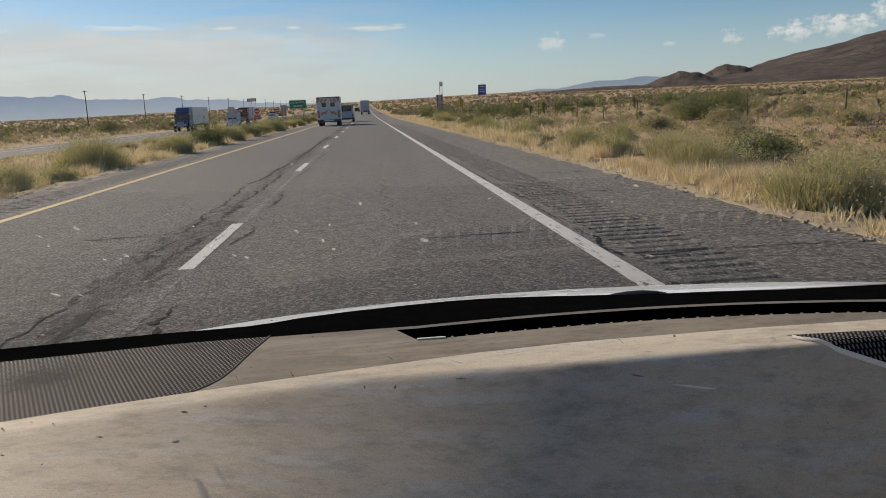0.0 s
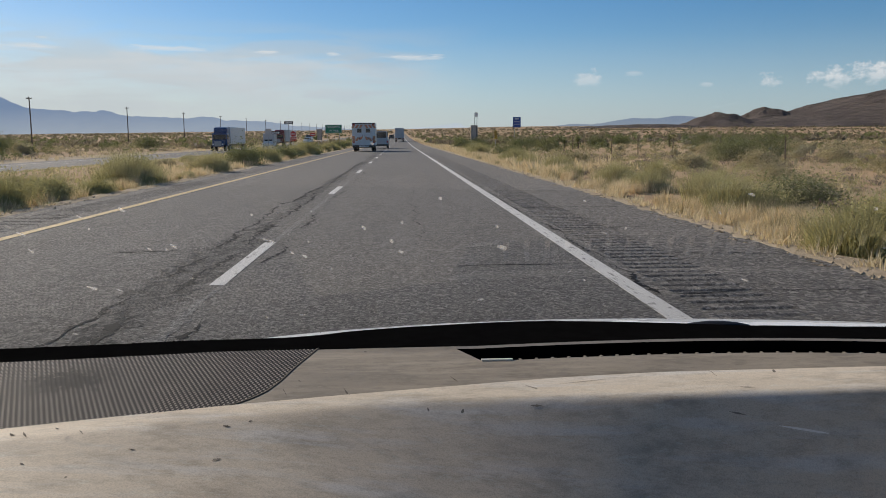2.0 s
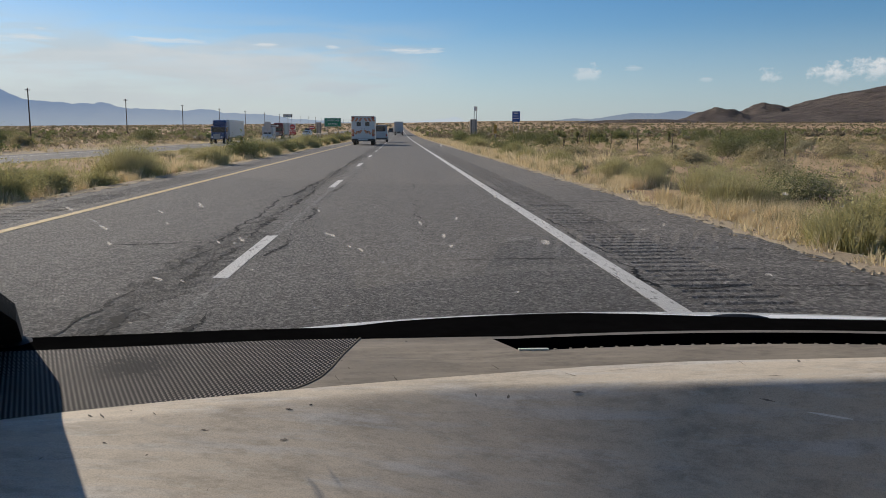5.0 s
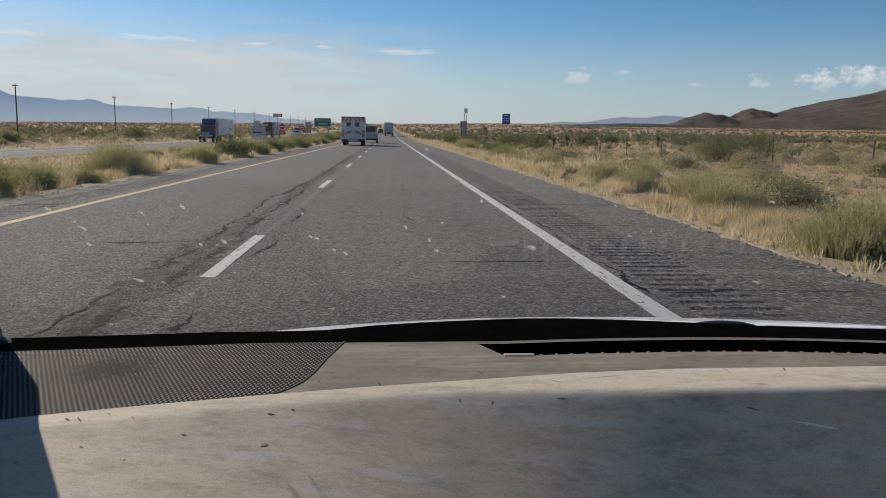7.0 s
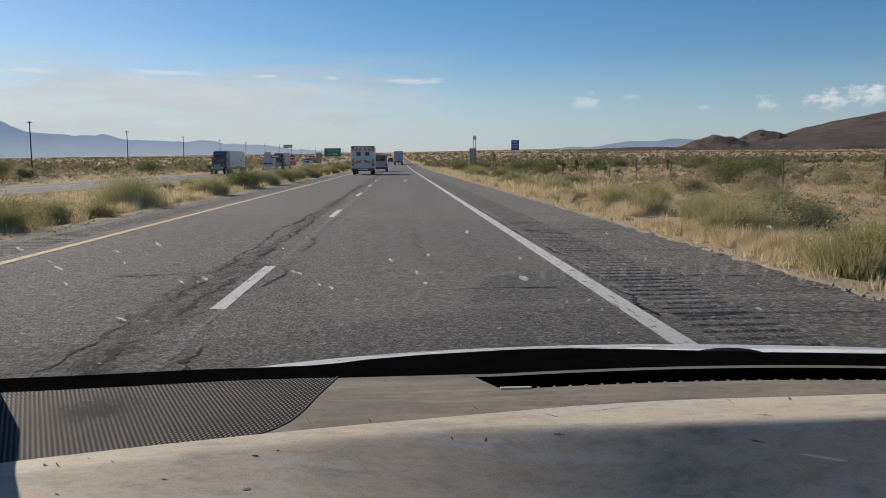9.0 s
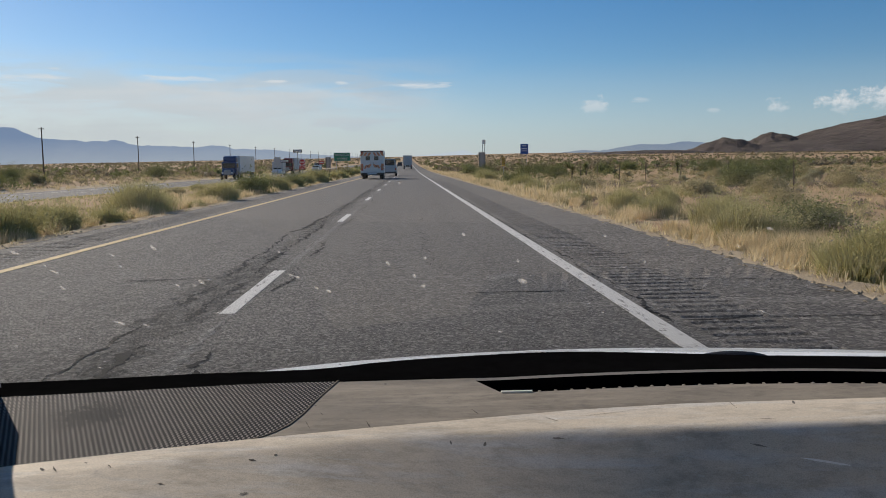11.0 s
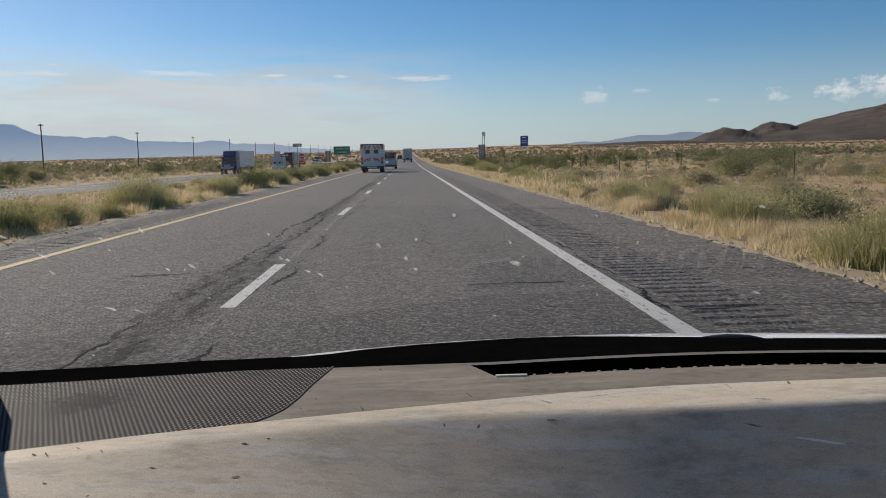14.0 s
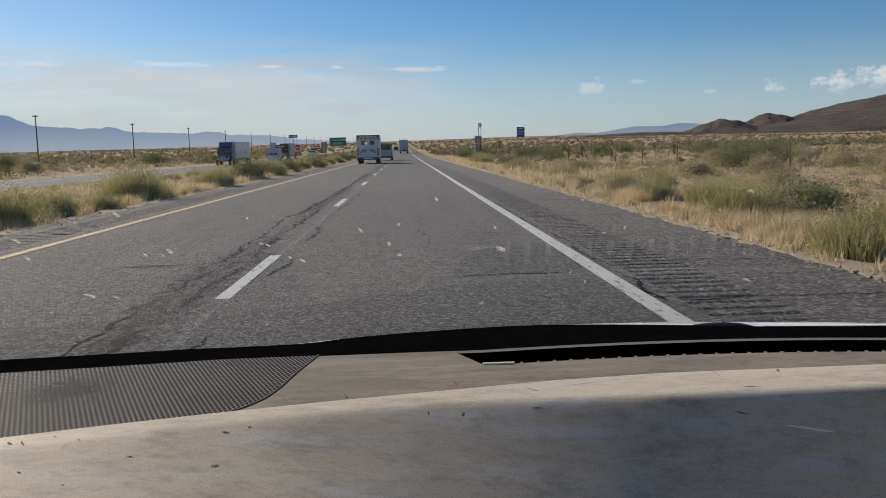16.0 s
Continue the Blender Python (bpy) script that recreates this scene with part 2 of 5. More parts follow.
WOOD = grained("weathered_pole_wood", (0.09, 0.07, 0.055), (0.14, 0.11, 0.085), 1, 14, 0.9, 0.01, spec=0.2)
STEEL = grained("galvanised_steel", (0.36, 0.36, 0.35), (0.46, 0.46, 0.45), 2, 30, 0.5, 0.001, 0.6)
RUBBER = grained("tyre_rubber", (0.02, 0.02, 0.02), (0.035, 0.034, 0.032), 4, 40, 0.85, 0.003)
WHITE_PAINT = grained("white_vehicle_paint", (0.68, 0.68, 0.67), (0.76, 0.76, 0.75), 1.2, 20, 0.35, 0.0005, dirt=(0.5, 0.48, 0.44))
BLUE_PAINT = grained("blue_vehicle_paint", (0.02, 0.06, 0.17), (0.03, 0.08, 0.21), 1.2, 20, 0.3, 0.0005)
DARK_PAINT = grained("dark_vehicle_paint", (0.03, 0.03, 0.034), (0.045, 0.045, 0.05), 1.2, 20, 0.3, 0.0005)
GREY_PANEL = grained("grey_trailer_panel", (0.42, 0.43, 0.44), (0.52, 0.53, 0.54), 0.8, 16, 0.45, 0.001, dirt=(0.34, 0.32, 0.29))
ORANGE = grained("orange_red_reflective", (0.62, 0.24, 0.11), (0.68, 0.29, 0.15), 3, 30, 0.45, 0.0005)
RED_LENS = grained("red_lens", (0.42, 0.02, 0.02), (0.5, 0.03, 0.03), 4, 40, 0.25, 0.0005)
DARK_GLASS = grained("dark_window_glass", (0.012, 0.014, 0.018), (0.02, 0.022, 0.026), 3, 30, 0.08, 0.0)
SIGN_GREEN = grained("green_sign_sheet", (0.01, 0.2, 0.11), (0.015, 0.23, 0.13), 2, 20, 0.5, 0.0005)
SIGN_WHITE = grained("white_sign_sheet", (0.74, 0.75, 0.74), (0.8, 0.8, 0.79), 3, 30, 0.5, 0.0005)
SIGN_YELLOW = grained("yellow_sign_sheet", (0.72, 0.44, 0.03), (0.78, 0.5, 0.05), 3, 30, 0.5, 0.0005)
SIGN_BLACK = grained("black_sign_sheet", (0.015, 0.015, 0.015), (0.025, 0.025, 0.025), 3, 30, 0.5, 0.0005)
SIGN_BLUE = grained("blue_sign_sheet", (0.02, 0.08, 0.32), (0.03, 0.1, 0.36), 3, 30, 0.5, 0.0005)
SIGN_RED = grained("red_sign_sheet", (0.45, 0.03, 0.03), (0.52, 0.04, 0.04), 3, 30, 0.5, 0.0005)
HOOD_WHITE = grained("white_bonnet_paint", (0.84, 0.84, 0.83), (0.88, 0.88, 0.87), 3, 40, 0.3, 0.0002)
BLACK_TRIM = grained("black_plastic_trim", (0.008, 0.008, 0.008), (0.016, 0.015, 0.015), 12, 240, 0.6, 0.0004, spec=0.25)


def matt_black():
    def build(k):
        d = k.add("ShaderNodeBsdfDiffuse")
        k.put(d.inputs[0], k.mix(k.noise(own(k), 60.0, 4), (0.002, 0.002, 0.002), (0.006, 0.006, 0.006)))
        return d.outputs[0]
    return material("matt_black_band", build)


BAND = matt_black()
# Unseen cabin: pale trim and lining bounce light to the pad, dark doors less.
CABIN_BOUNCE = grained("pale_bounce_trim", (0.62, 0.56, 0.48), (0.68, 0.62, 0.53), 5, 160, 0.8, 0.0004, spec=0.2)
DOOR_TRIM = grained("dark_door_trim", (0.10, 0.09, 0.08), (0.14, 0.125, 0.11), 5, 160, 0.8, 0.0004, spec=0.2)
ROOF_BOUNCE = grained("pale_bounce_lining", (0.78, 0.75, 0.70), (0.84, 0.81, 0.76), 6, 200, 0.95, 0.0006, spec=0.1)


def dash_material(name, a, b):
    """Tan grained vinyl with dust, rubbed streaks along its length and small dark flecks."""
    def build(k):
        p = own(k)
        dust = k.noise(k.stretch(p, 3.0, 9.0, 5.0), 1.0, 6, 0.6)
        rub = k.noise(k.stretch(p, 7.0, 60.0, 40.0), 1.0, 4, 0.6)
        grain = k.noise(p, 900.0, 2, 0.6)
        fleck = k.noise(k.stretch(p, 150.0, 60.0, 60.0), 1.0, 1, 0.4, 0.3)
        c = k.mix(k.ramp(dust, 0.35, 0.65), a, b)
        c = k.mix(k.ramp(rub, 0.5, 0.66, 0.0, 0.5), c, tuple(min(0.65, 1.4 * v) for v in b))
        c = k.mix(k.ramp(k.noise(k.stretch(p, 16.0, 40.0, 30.0), 1.0, 6, 0.7), 0.5, 0.66, 0.0, 0.5), c, tuple(0.5 * v for v in a))
        c = k.mix(k.ramp(k.noise(k.stretch(p, 45.0, 110.0, 90.0), 1.0, 5, 0.75), 0.5, 0.68, 0.0, 0.4), c, tuple(0.5 * v for v in a))
        c = k.mix(k.ramp(k.noise(k.stretch(p, 60.0, 160.0, 120.0), 1.0, 4, 0.7), 0.56, 0.7, 0.0, 0.35), c, tuple(min(0.7, 1.35 * v) for v in b))
        c = k.mix(k.ramp(grain, 0.4, 0.7, 0.0, 0.3), c, (0.17, 0.145, 0.11))
        c = k.mix(k.ramp(fleck, 0.80, 0.82, 0.0, 0.8), c, (0.05, 0.04, 0.03))
        return principled(k, c, k.ramp(dust, 0.3, 0.7, 0.5, 0.7), 0.0, bump(k, grain, 0.0001), **{"Specular IOR Level": 0.14})
    return material(name, build)


def mesh_screen_material():
    """Fine perforated speaker screen: rows of small round holes in dark cloth-like plastic."""
    def build(k):
        p = own(k)
        s = k.add("ShaderNodeSeparateXYZ")
        k.put(s.inputs[0], p)
        pitch, deep = 0.0041, 0.0092
        across = k.math("COSINE", k.math("MULTIPLY", s.outputs[0], 2 * math.pi / pitch))
        along = k.math("COSINE", k.math("MULTIPLY", s.outputs[1], 2 * math.pi / deep))
        hole = k.ramp(k.math("MULTIPLY", across, along), 0.12, 0.42, 1.0, 0.0)
        dust = k.noise(p, 14.0, 5, 0.6)
        ox = k.math("ADD", s.outputs[0], 0.262)
        oy = k.math("SUBTRACT", s.outputs[1], 0.693)
        reach = k.math("SQRT", k.math("ADD", k.math("MULTIPLY", ox, ox), k.math("MULTIPLY", oy, oy)))
        smudge = k.ramp(k.math("ADD", reach, k.math("MULTIPLY", k.noise(p, 130.0, 5, 0.85), 0.22)), 0.136, 0.143, 1.0, 0.0)
        c = k.mix(k.ramp(dust, 0.35, 0.7), (0.19, 0.168, 0.15), (0.29, 0.257, 0.23))
        c = k.mix(k.math("MULTIPLY", smudge, 0.97), c, (0.006, 0.006, 0.006))
        c = k.mix(hole, c, (0.006, 0.0056, 0.0055))
        return principled(k, c, 0.7, 0.0, bump(k, k.math("SUBTRACT", 1.0, hole), 0.0004), **{"Specular IOR Level": 0.08})
    return material("perforated_speaker_screen", build)


def dimming_pane_material():
    """Smoked glass for an unseen pane that dims light from the right."""
    def build(k):
        clear = k.add("ShaderNodeBsdfTransparent")
        clear.inputs[0].default_value = (0.40, 0.40, 0.39, 1)
        gloss = k.add("ShaderNodeBsdfGlossy")
        gloss.inputs["Roughness"].default_value = 0.03
        m = k.add("ShaderNodeMixShader")
        m.inputs[0].default_value = 0.05
        k.put(m.inputs[1], clear.outputs[0]), k.put(m.inputs[2], gloss.outputs[0])
        return m.outputs[0]
    return material("light_dimming_glass", build)


def windscreen_material():
    """Clear, slightly dusty glass."""
    def build(k):
        f = k.add("ShaderNodeFresnel")
        f.inputs[0].default_value = 1.29
        clear = k.add("ShaderNodeBsdfTransparent")
        clear.inputs[0].default_value = (0.96, 0.97, 0.965, 1)
        gloss = k.add("ShaderNodeBsdfGlossy")
        gloss.inputs["Roughness"].default_value = 0.02
        m = k.add("ShaderNodeMixShader")
        k.put(m.inputs[0], f.outputs[0])
        k.put(m.inputs[1], clear.outputs[0]), k.put(m.inputs[2], gloss.outputs[0])
        return m.outputs[0]
    return material("windscreen_glass", build)


# Two tones of one vinyl: colour sets the brightness step between shelf and pad.
SHELF, SCREEN, GLASS = dash_material("darker_tan_shelf_vinyl", (0.195, 0.166, 0.125), (0.275, 0.236, 0.181)), mesh_screen_material(), windscreen_material()
DASH = dash_material("lighter_tan_pad_vinyl", (0.58, 0.497, 0.378), (0.67, 0.578, 0.448))


def splash_material():
    """Thin dried film that lets some light through."""
    def build(k):
        t = k.add("ShaderNodeBsdfTranslucent")
        t.inputs[0].default_value = (0.5, 0.48, 0.45, 1)
        clear = k.add("ShaderNodeBsdfTransparent")
        m = k.add("ShaderNodeMixShader")
        k.put(m.inputs[0], k.ramp(k.noise(own(k), 700.0, 3), 0.35, 0.65, 0.08, 0.5))
        k.put(m.inputs[1], clear.outputs[0]), k.put(m.inputs[2], t.outputs[0])
        return m.outputs[0]
    return material("dried_insect_splash", build)


BUG = splash_material()


# ---- mesh tools ----
def mesh_of(name, verts, faces, mat, smooth=False):
    me = bpy.data.meshes.new(name)
    me.from_pydata([tuple(v) for v in verts], [], [tuple(f) for f in faces])
    me.materials.append(mat)
    if smooth:
        me.polygons.foreach_set("use_smooth", [True] * len(me.polygons))
    me.update()
    return me


def part(name, bm, mat, parent=None, label="", smooth=False):
    me = bpy.data.meshes.new(name)
    bm.to_mesh(me)
    bm.free()
    me.materials.append(mat)
    if smooth:
        me.polygons.foreach_set("use_smooth", [True] * len(me.polygons))
    ob = new(name, me)
    ob.parent = parent
    return tagged(ob, label)


def box(bm, lo, hi, bevel=0.0):
    r = bmesh.ops.create_cube(bm, size=1.0, matrix=Matrix.Translation([(a + b) / 2 for a, b in zip(lo, hi)]) @ Matrix.Diagonal([b - a for a, b in zip(lo, hi)] + [1]))
    if bevel:
        edges = list({e for v in r["verts"] for e in v.link_edges})
        bmesh.ops.bevel(bm, geom=edges, offset=bevel, segments=2, affect="EDGES", profile=0.6)
    return bm


def a_box(lo, hi, bevel=0.0):
    return box(bmesh.new(), lo, hi, bevel)


def rod(bm, a, b, r1, r2=None, sides=8):
    a, b = Vector(a), Vector(b)
    m = Matrix.Translation((a + b) / 2) @ (b - a).to_track_quat("Z", "Y").to_matrix().to_4x4()
    bmesh.ops.create_cone(bm, cap_ends=True, segments=sides, radius1=r1, radius2=r1 if r2 is None else r2, depth=(b - a).length, matrix=m)
    return bm


def prism(points, y0, y1):
    """A flat plate with the given outline in x and z."""
    bm = bmesh.new()
    a, b = ([bm.verts.new((x, y, z)) for x, z in points] for y in (y0, y1))
    bm.faces.new(a), bm.faces.new(b)
    for i in range(len(points)):
        j = (i + 1) % len(points)
        bm.faces.new((a[i], a[j], b[j], b[i]))
    bmesh.ops.recalc_face_normals(bm, faces=bm.faces)
    return bm


def empty(name, label, category, group="", at=(0, 0, 0), kind=""):
    ob = new(name)
    ob.location = at
    return tagged(ob, label, category, group, kind)


def grid(name, xs, ys, height, mat, smooth=True):
    """A sheet over the lines xs and ys; height(x, y) may work on arrays."""
    X, Y = np.meshgrid(xs, ys)
    Z = height(X, Y)
    verts = np.stack([X, Y, Z], -1).reshape(-1, 3)
    c = len(xs)
    i = np.arange((len(ys) - 1) * (c - 1))
    i = i + i // (c - 1)
    return mesh_of(name, verts, np.stack([i, i + 1, i + c + 1, i + c], -1).tolist(), mat, smooth)


# ---- the lie of the land ----
YELLOW_X, DASH_X, WHITE_X = -5.35, -1.66, 2.05
LEFT_EDGE, RIGHT_EDGE = -7.0, 4.6
FAR_ROAD, FAR_DROP = (-33.0, -23.0), 0.6   # the opposite carriageway lies lower


def swell(x, y):
    """Slow rise of the plain towards the distance, more to the right than to the left."""
    r = np.hypot(x, y)
    side = x / np.maximum(r, 1.0)
    steep = np.interp(side, (-0.5, -0.2, 0.0, 0.14, 0.35, 0.55), (0.0062, 0.0108, 0.0130, 0.0156, 0.0156, 0.0150))
    ahead = np.maximum(r - 110.0, 0.0)
    return np.where(y > -100, steep * ahead ** 2 / (ahead + 330.0), 0.0)


def road_z(y):
    return float(swell(np.array(0.0), np.array(float(y))))


def land(x, y):
    z = swell(x, y)
    off = np.maximum(np.maximum(LEFT_EDGE - x, x - RIGHT_EDGE), 0.0)
    z = z - 0.07 + 0.10 * np.sin(x * 0.21 + 1.3) * np.sin(y * 0.13) * np.clip((off - 3) / 12, 0, 1) * (x > -60)
    z = z + 0.35 * np.clip((x - 9.0) / 25.0, 0, 1)
    z = z + 0.7 * np.sin(x * 0.013 + y * 0.006) * np.clip((off - 40) / 200, 0, 1)
    near_far_road = np.clip(1 - np.maximum(np.maximum(FAR_ROAD[0] - x, x - FAR_ROAD[1]), 0.0) / 7.0, 0, 1)
    return np.where(near_far_road > 0, z * (1 - near_far_road) + (swell(0 * x, y) - FAR_DROP - 0.08) * near_far_road, z)


spread = np.concatenate([np.arange(0, 40, 2.0), np.geomspace(40, 4600, 46)])
xs = np.unique(np.concatenate([-spread, spread, [LEFT_EDGE, RIGHT_EDGE, *FAR_ROAD]]))
ys = np.unique(np.concatenate([-np.geomspace(10, 900, 14), np.arange(-10, 80, 2.5), np.geomspace(80, 4650, 90)]))
tagged(new("ground", grid("ground", xs, ys, land, SOIL)), "tan desert soil with sparse scrub reaching the horizon", "ground", kind="structure")

# ---- roads ----
lane_ys = np.unique(np.concatenate([np.arange(-60, 80, 2.5), np.geomspace(80, 3200, 90)]))


def strip(name, x0, x1, mat, lift=0.0, y0=-60.0, y1=3200.0, parent=None, base=0.0):
    """A flat ribbon along the road with a skirt at both sides."""
    q = np.unique(np.concatenate([[y0, y1], lane_ys[(lane_ys > y0) & (lane_ys < y1)]]))
    z = [road_z(v) + base + lift for v in q]
    verts, faces = [], []
    for v, h in zip(q, z):
        verts += [(x0, v, h - 0.15), (x0, v, h), (x1, v, h), (x1, v, h - 0.15)] if lift == 0 else [(x0, v, h - 0.003), (x0, v, h), (x1, v, h), (x1, v, h - 0.003)]
    for i in range(len(q) - 1):
        for j in range(3):
            a = 4 * i + j
            faces.append((a, a + 1, a + 5, a + 4))
    ob = new(name, mesh_of(name, verts, faces, mat))
    ob.parent = parent
    return ob


def rumble(name, x0, x1, y0, y1, mat):
    """Milled grooves across a strip of the shoulder."""
    q = np.arange(y0, y1, 0.025)
    xs_ = np.linspace(x0, x1, 7)
    fade = np.array([0, 1, 1, 1, 1, 1, 0.0])
    xs_[1], xs_[-2] = x0 + 0.04, x1 - 0.04
    rng = np.random.default_rng(4)
    deep = 0.7 + 0.5 * rng.random(int((y1 - y0) / 0.25) + 2)
    verts = []
    for v in q:
        k = int((v - y0) / 0.25 + 0.5)
        g = max(0.0, math.cos((v - y0) / 0.25 * 2 * math.pi)) ** 2.0 * 0.021 * deep[k]
        verts += [(x, v, road_z(v) - g * f) for x, f in zip(xs_, fade)]
    i = np.arange((len(q) - 1) * 6)
    i = i + i // 6
    ob = new(name, mesh_of(name, verts, np.stack([i, i + 1, i + 8, i + 7], -1).tolist(), mat))
    return ob


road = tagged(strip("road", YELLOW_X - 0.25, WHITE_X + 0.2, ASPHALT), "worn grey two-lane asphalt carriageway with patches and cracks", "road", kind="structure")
RUM_R, RUM_L = (2.34, 3.1), (-6.5, -5.72)
for name, a, b in (("shoulder_inner", WHITE_X + 0.2, RUM_R[0]), ("shoulder_outer", RUM_R[1], RIGHT_EDGE)):
    tagged(strip(name, a, b, SHOULDER), "coarse grey asphalt road shoulder", "shoulder", kind="structure")
for name, a, b in (("median_shoulder_inner", RUM_L[1], YELLOW_X - 0.25), ("median_shoulder_outer", LEFT_EDGE, RUM_L[0])):
    tagged(strip(name, a, b, SHOULDER), "coarse grey asphalt shoulder beside the median", "shoulder", kind="structure")
for name, (a, b) in (("rumble_strip", RUM_R), ("median_rumble_strip", RUM_L)):
    tagged(rumble(name, a, b, 0.0, 75.0, SHOULDER), "milled rumble strip grooves in grey asphalt", "rumble strip", kind="structure")
    tagged(strip(name + "_far", a, b, SHOULDER, y0=75.0 - 0.045), "grey asphalt shoulder seen far off", "shoulder", kind="structure")
    tagged(strip(name + "_behind", a, b, SHOULDER, y1=0.0), "grey asphalt shoulder behind the car", "shoulder", kind="structure")
tagged(strip("edge_line_yellow", YELLOW_X - 0.08, YELLOW_X + 0.08, YELLOW_LINE, 0.005), "solid yellow line along the median side", "road marking", kind="structure")
tagged(strip("edge_line_white", WHITE_X - 0.09, WHITE_X + 0.09, WHITE_LINE, 0.005), "solid worn white edge line", "road marking", kind="structure")
strip("lane_dash", DASH_X - 0.07, DASH_X + 0.07, WHITE_LINE, 0.005, -4.9, -1.85, road)
for i in range(1, 30):
    a = -4.9 + 12.2 * i
    strip("lane_dash", DASH_X - 0.07, DASH_X + 0.07, WHITE_LINE, 0.005, a, a + 3.05, road)
far_road = tagged(strip("opposite_road", *FAR_ROAD, ASPHALT, base=-FAR_DROP), "grey asphalt of the opposite carriageway across the median", "road", kind="structure")
for x, mat, name in ((FAR_ROAD[0] + 2.6, WHITE_LINE, "opposite_edge_line_white"), (FAR_ROAD[1] - 0.9, YELLOW_LINE, "opposite_edge_line_yellow")):
    tagged(strip(name, x - 0.07, x + 0.07, mat, 0.005, base=-FAR_DROP), "solid line on the opposite carriageway", "road marking", kind="structure")
for i in range(22):
    strip("lane_dash", FAR_ROAD[0] + 5.4, FAR_ROAD[0] + 5.54, WHITE_LINE, 0.005, 6 + 12.2 * i, 9.05 + 12.2 * i, far_road, base=-FAR_DROP)


def wobbly_band(name, x0, x1, y0, y1, mat, wobble, step, seed, lift, label, category):
    rng = np.random.default_rng(seed)
    q = np.arange(y0, y1, step)
    l, r = x0 + wobble * rng.standard_normal(len(q)), x1 + wobble * rng.standard_normal(len(q))
    verts, faces = [], []
    for i, v in enumerate(q):
        for x, h in ((l[i] - 0.35, -0.02), (l[i], lift), (r[i], lift), (r[i] + 0.35, -0.02)):
            verts.append((x, v, float(land(np.array(x), np.array(v))) + h))
        if i:
            faces += [(4 * i - 4 + j, 4 * i - 3 + j, 4 * i + 1 + j, 4 * i + j) for j in range(3)]
    return tagged(new(name, mesh_of(name, verts, faces, mat)), label, category, kind="structure")


for name, a, b, s in (("verge_right", RIGHT_EDGE - 0.06, RIGHT_EDGE + 0.3, 1), ("verge_left", LEFT_EDGE - 0.3, LEFT_EDGE + 0.08, 2)):
    wobbly_band(name, a, b, -10, 160, VERGE, 0.055, 0.3, s, 0.077, "pale gravel and dust spilling over the pavement edge", "verge")
for name, a, b, s in (
    ("verge_opposite_near", FAR_ROAD[1] - 0.05, FAR_ROAD[1] + 1.6, 3), ("verge_opposite_far", FAR_ROAD[0] - 2.6, FAR_ROAD[0] + 0.05, 4)):
    wobbly_band(name, a, b, -30, 500, VERGE, 0.12, 0.8, s, 0.03, "pale gravel and dust along the pavement edge", "verge")


def crack(name, points, width, seed, parent, broken=0.0):
    """A dark ragged crack that follows a few points on the road, broken into stretches."""
    rng = np.random.default_rng(seed)
    pts = []
    for (ax, ay), (bx, by) in zip(points, points[1:]):
        m = max(2, int(math.hypot(bx - ax, by - ay) / 0.06))
        for i in range(m):
            f = i / m
            pts.append((ax + (bx - ax) * f, ay + (by - ay) * f))
    along = Vector((points[-1][0] - points[0][0], points[-1][1] - points[0][1])).normalized()
    verts, faces, drift, open_ = [], [], 0.0, []
    for i, (x, y) in enumerate(pts):
        drift = 0.9 * drift + 0.02 * rng.standard_normal()
        gate = noise.noise(Vector((x * 0.9, y * 0.9, seed))) + 0.35 - broken
        w = 1.45 * width * max(0.0, min(1.0, gate * 2.5)) * max(0.15, 0.6 + 0.5 * rng.standard_normal())
        open_.append(w > 0.0015)
        for s in (-1, 1):
            px, py = x - along.y * (drift + s * w / 2), y + along.x * (drift + s * w / 2)
            verts.append((px, py, road_z(py) + 0.0045))
        if i and open_[-1] and open_[-2]:
            faces.append((2 * i - 2, 2 * i - 1, 2 * i + 1, 2 * i))
    ob = new(name, mesh_of(name, verts, faces, TAR))
    ob.parent = parent


def worn_band(name, x0, x1, y0, y1, wobble, lift, mat, seed):
    """A thin ragged layer of older or paler surfacing along the lane joint."""
    rng = np.random.default_rng(seed)
    q = np.arange(y0, y1, 0.12)
    mid, half = (x0 + x1) / 2, (x1 - x0) / 2
    wide = np.array([max(0.02, min(1.0, 0.55 + 1.5 * noise.noise(Vector((0.0, 0.17 * v, seed))))) for v in q])
    l = mid - half * wide + wobble * rng.standard_normal(len(q))
    r = mid + half * wide + wobble * rng.standard_normal(len(q))
    verts = [(x, v, road_z(v) + lift) for v, a, b in zip(q, l, r) for x in (a, b)]
    faces = [(2 * i - 2, 2 * i - 1, 2 * i + 1, 2 * i) for i in range(1, len(q))]
    ob = new(name, mesh_of(name, verts, faces, mat))
    ob.parent = road


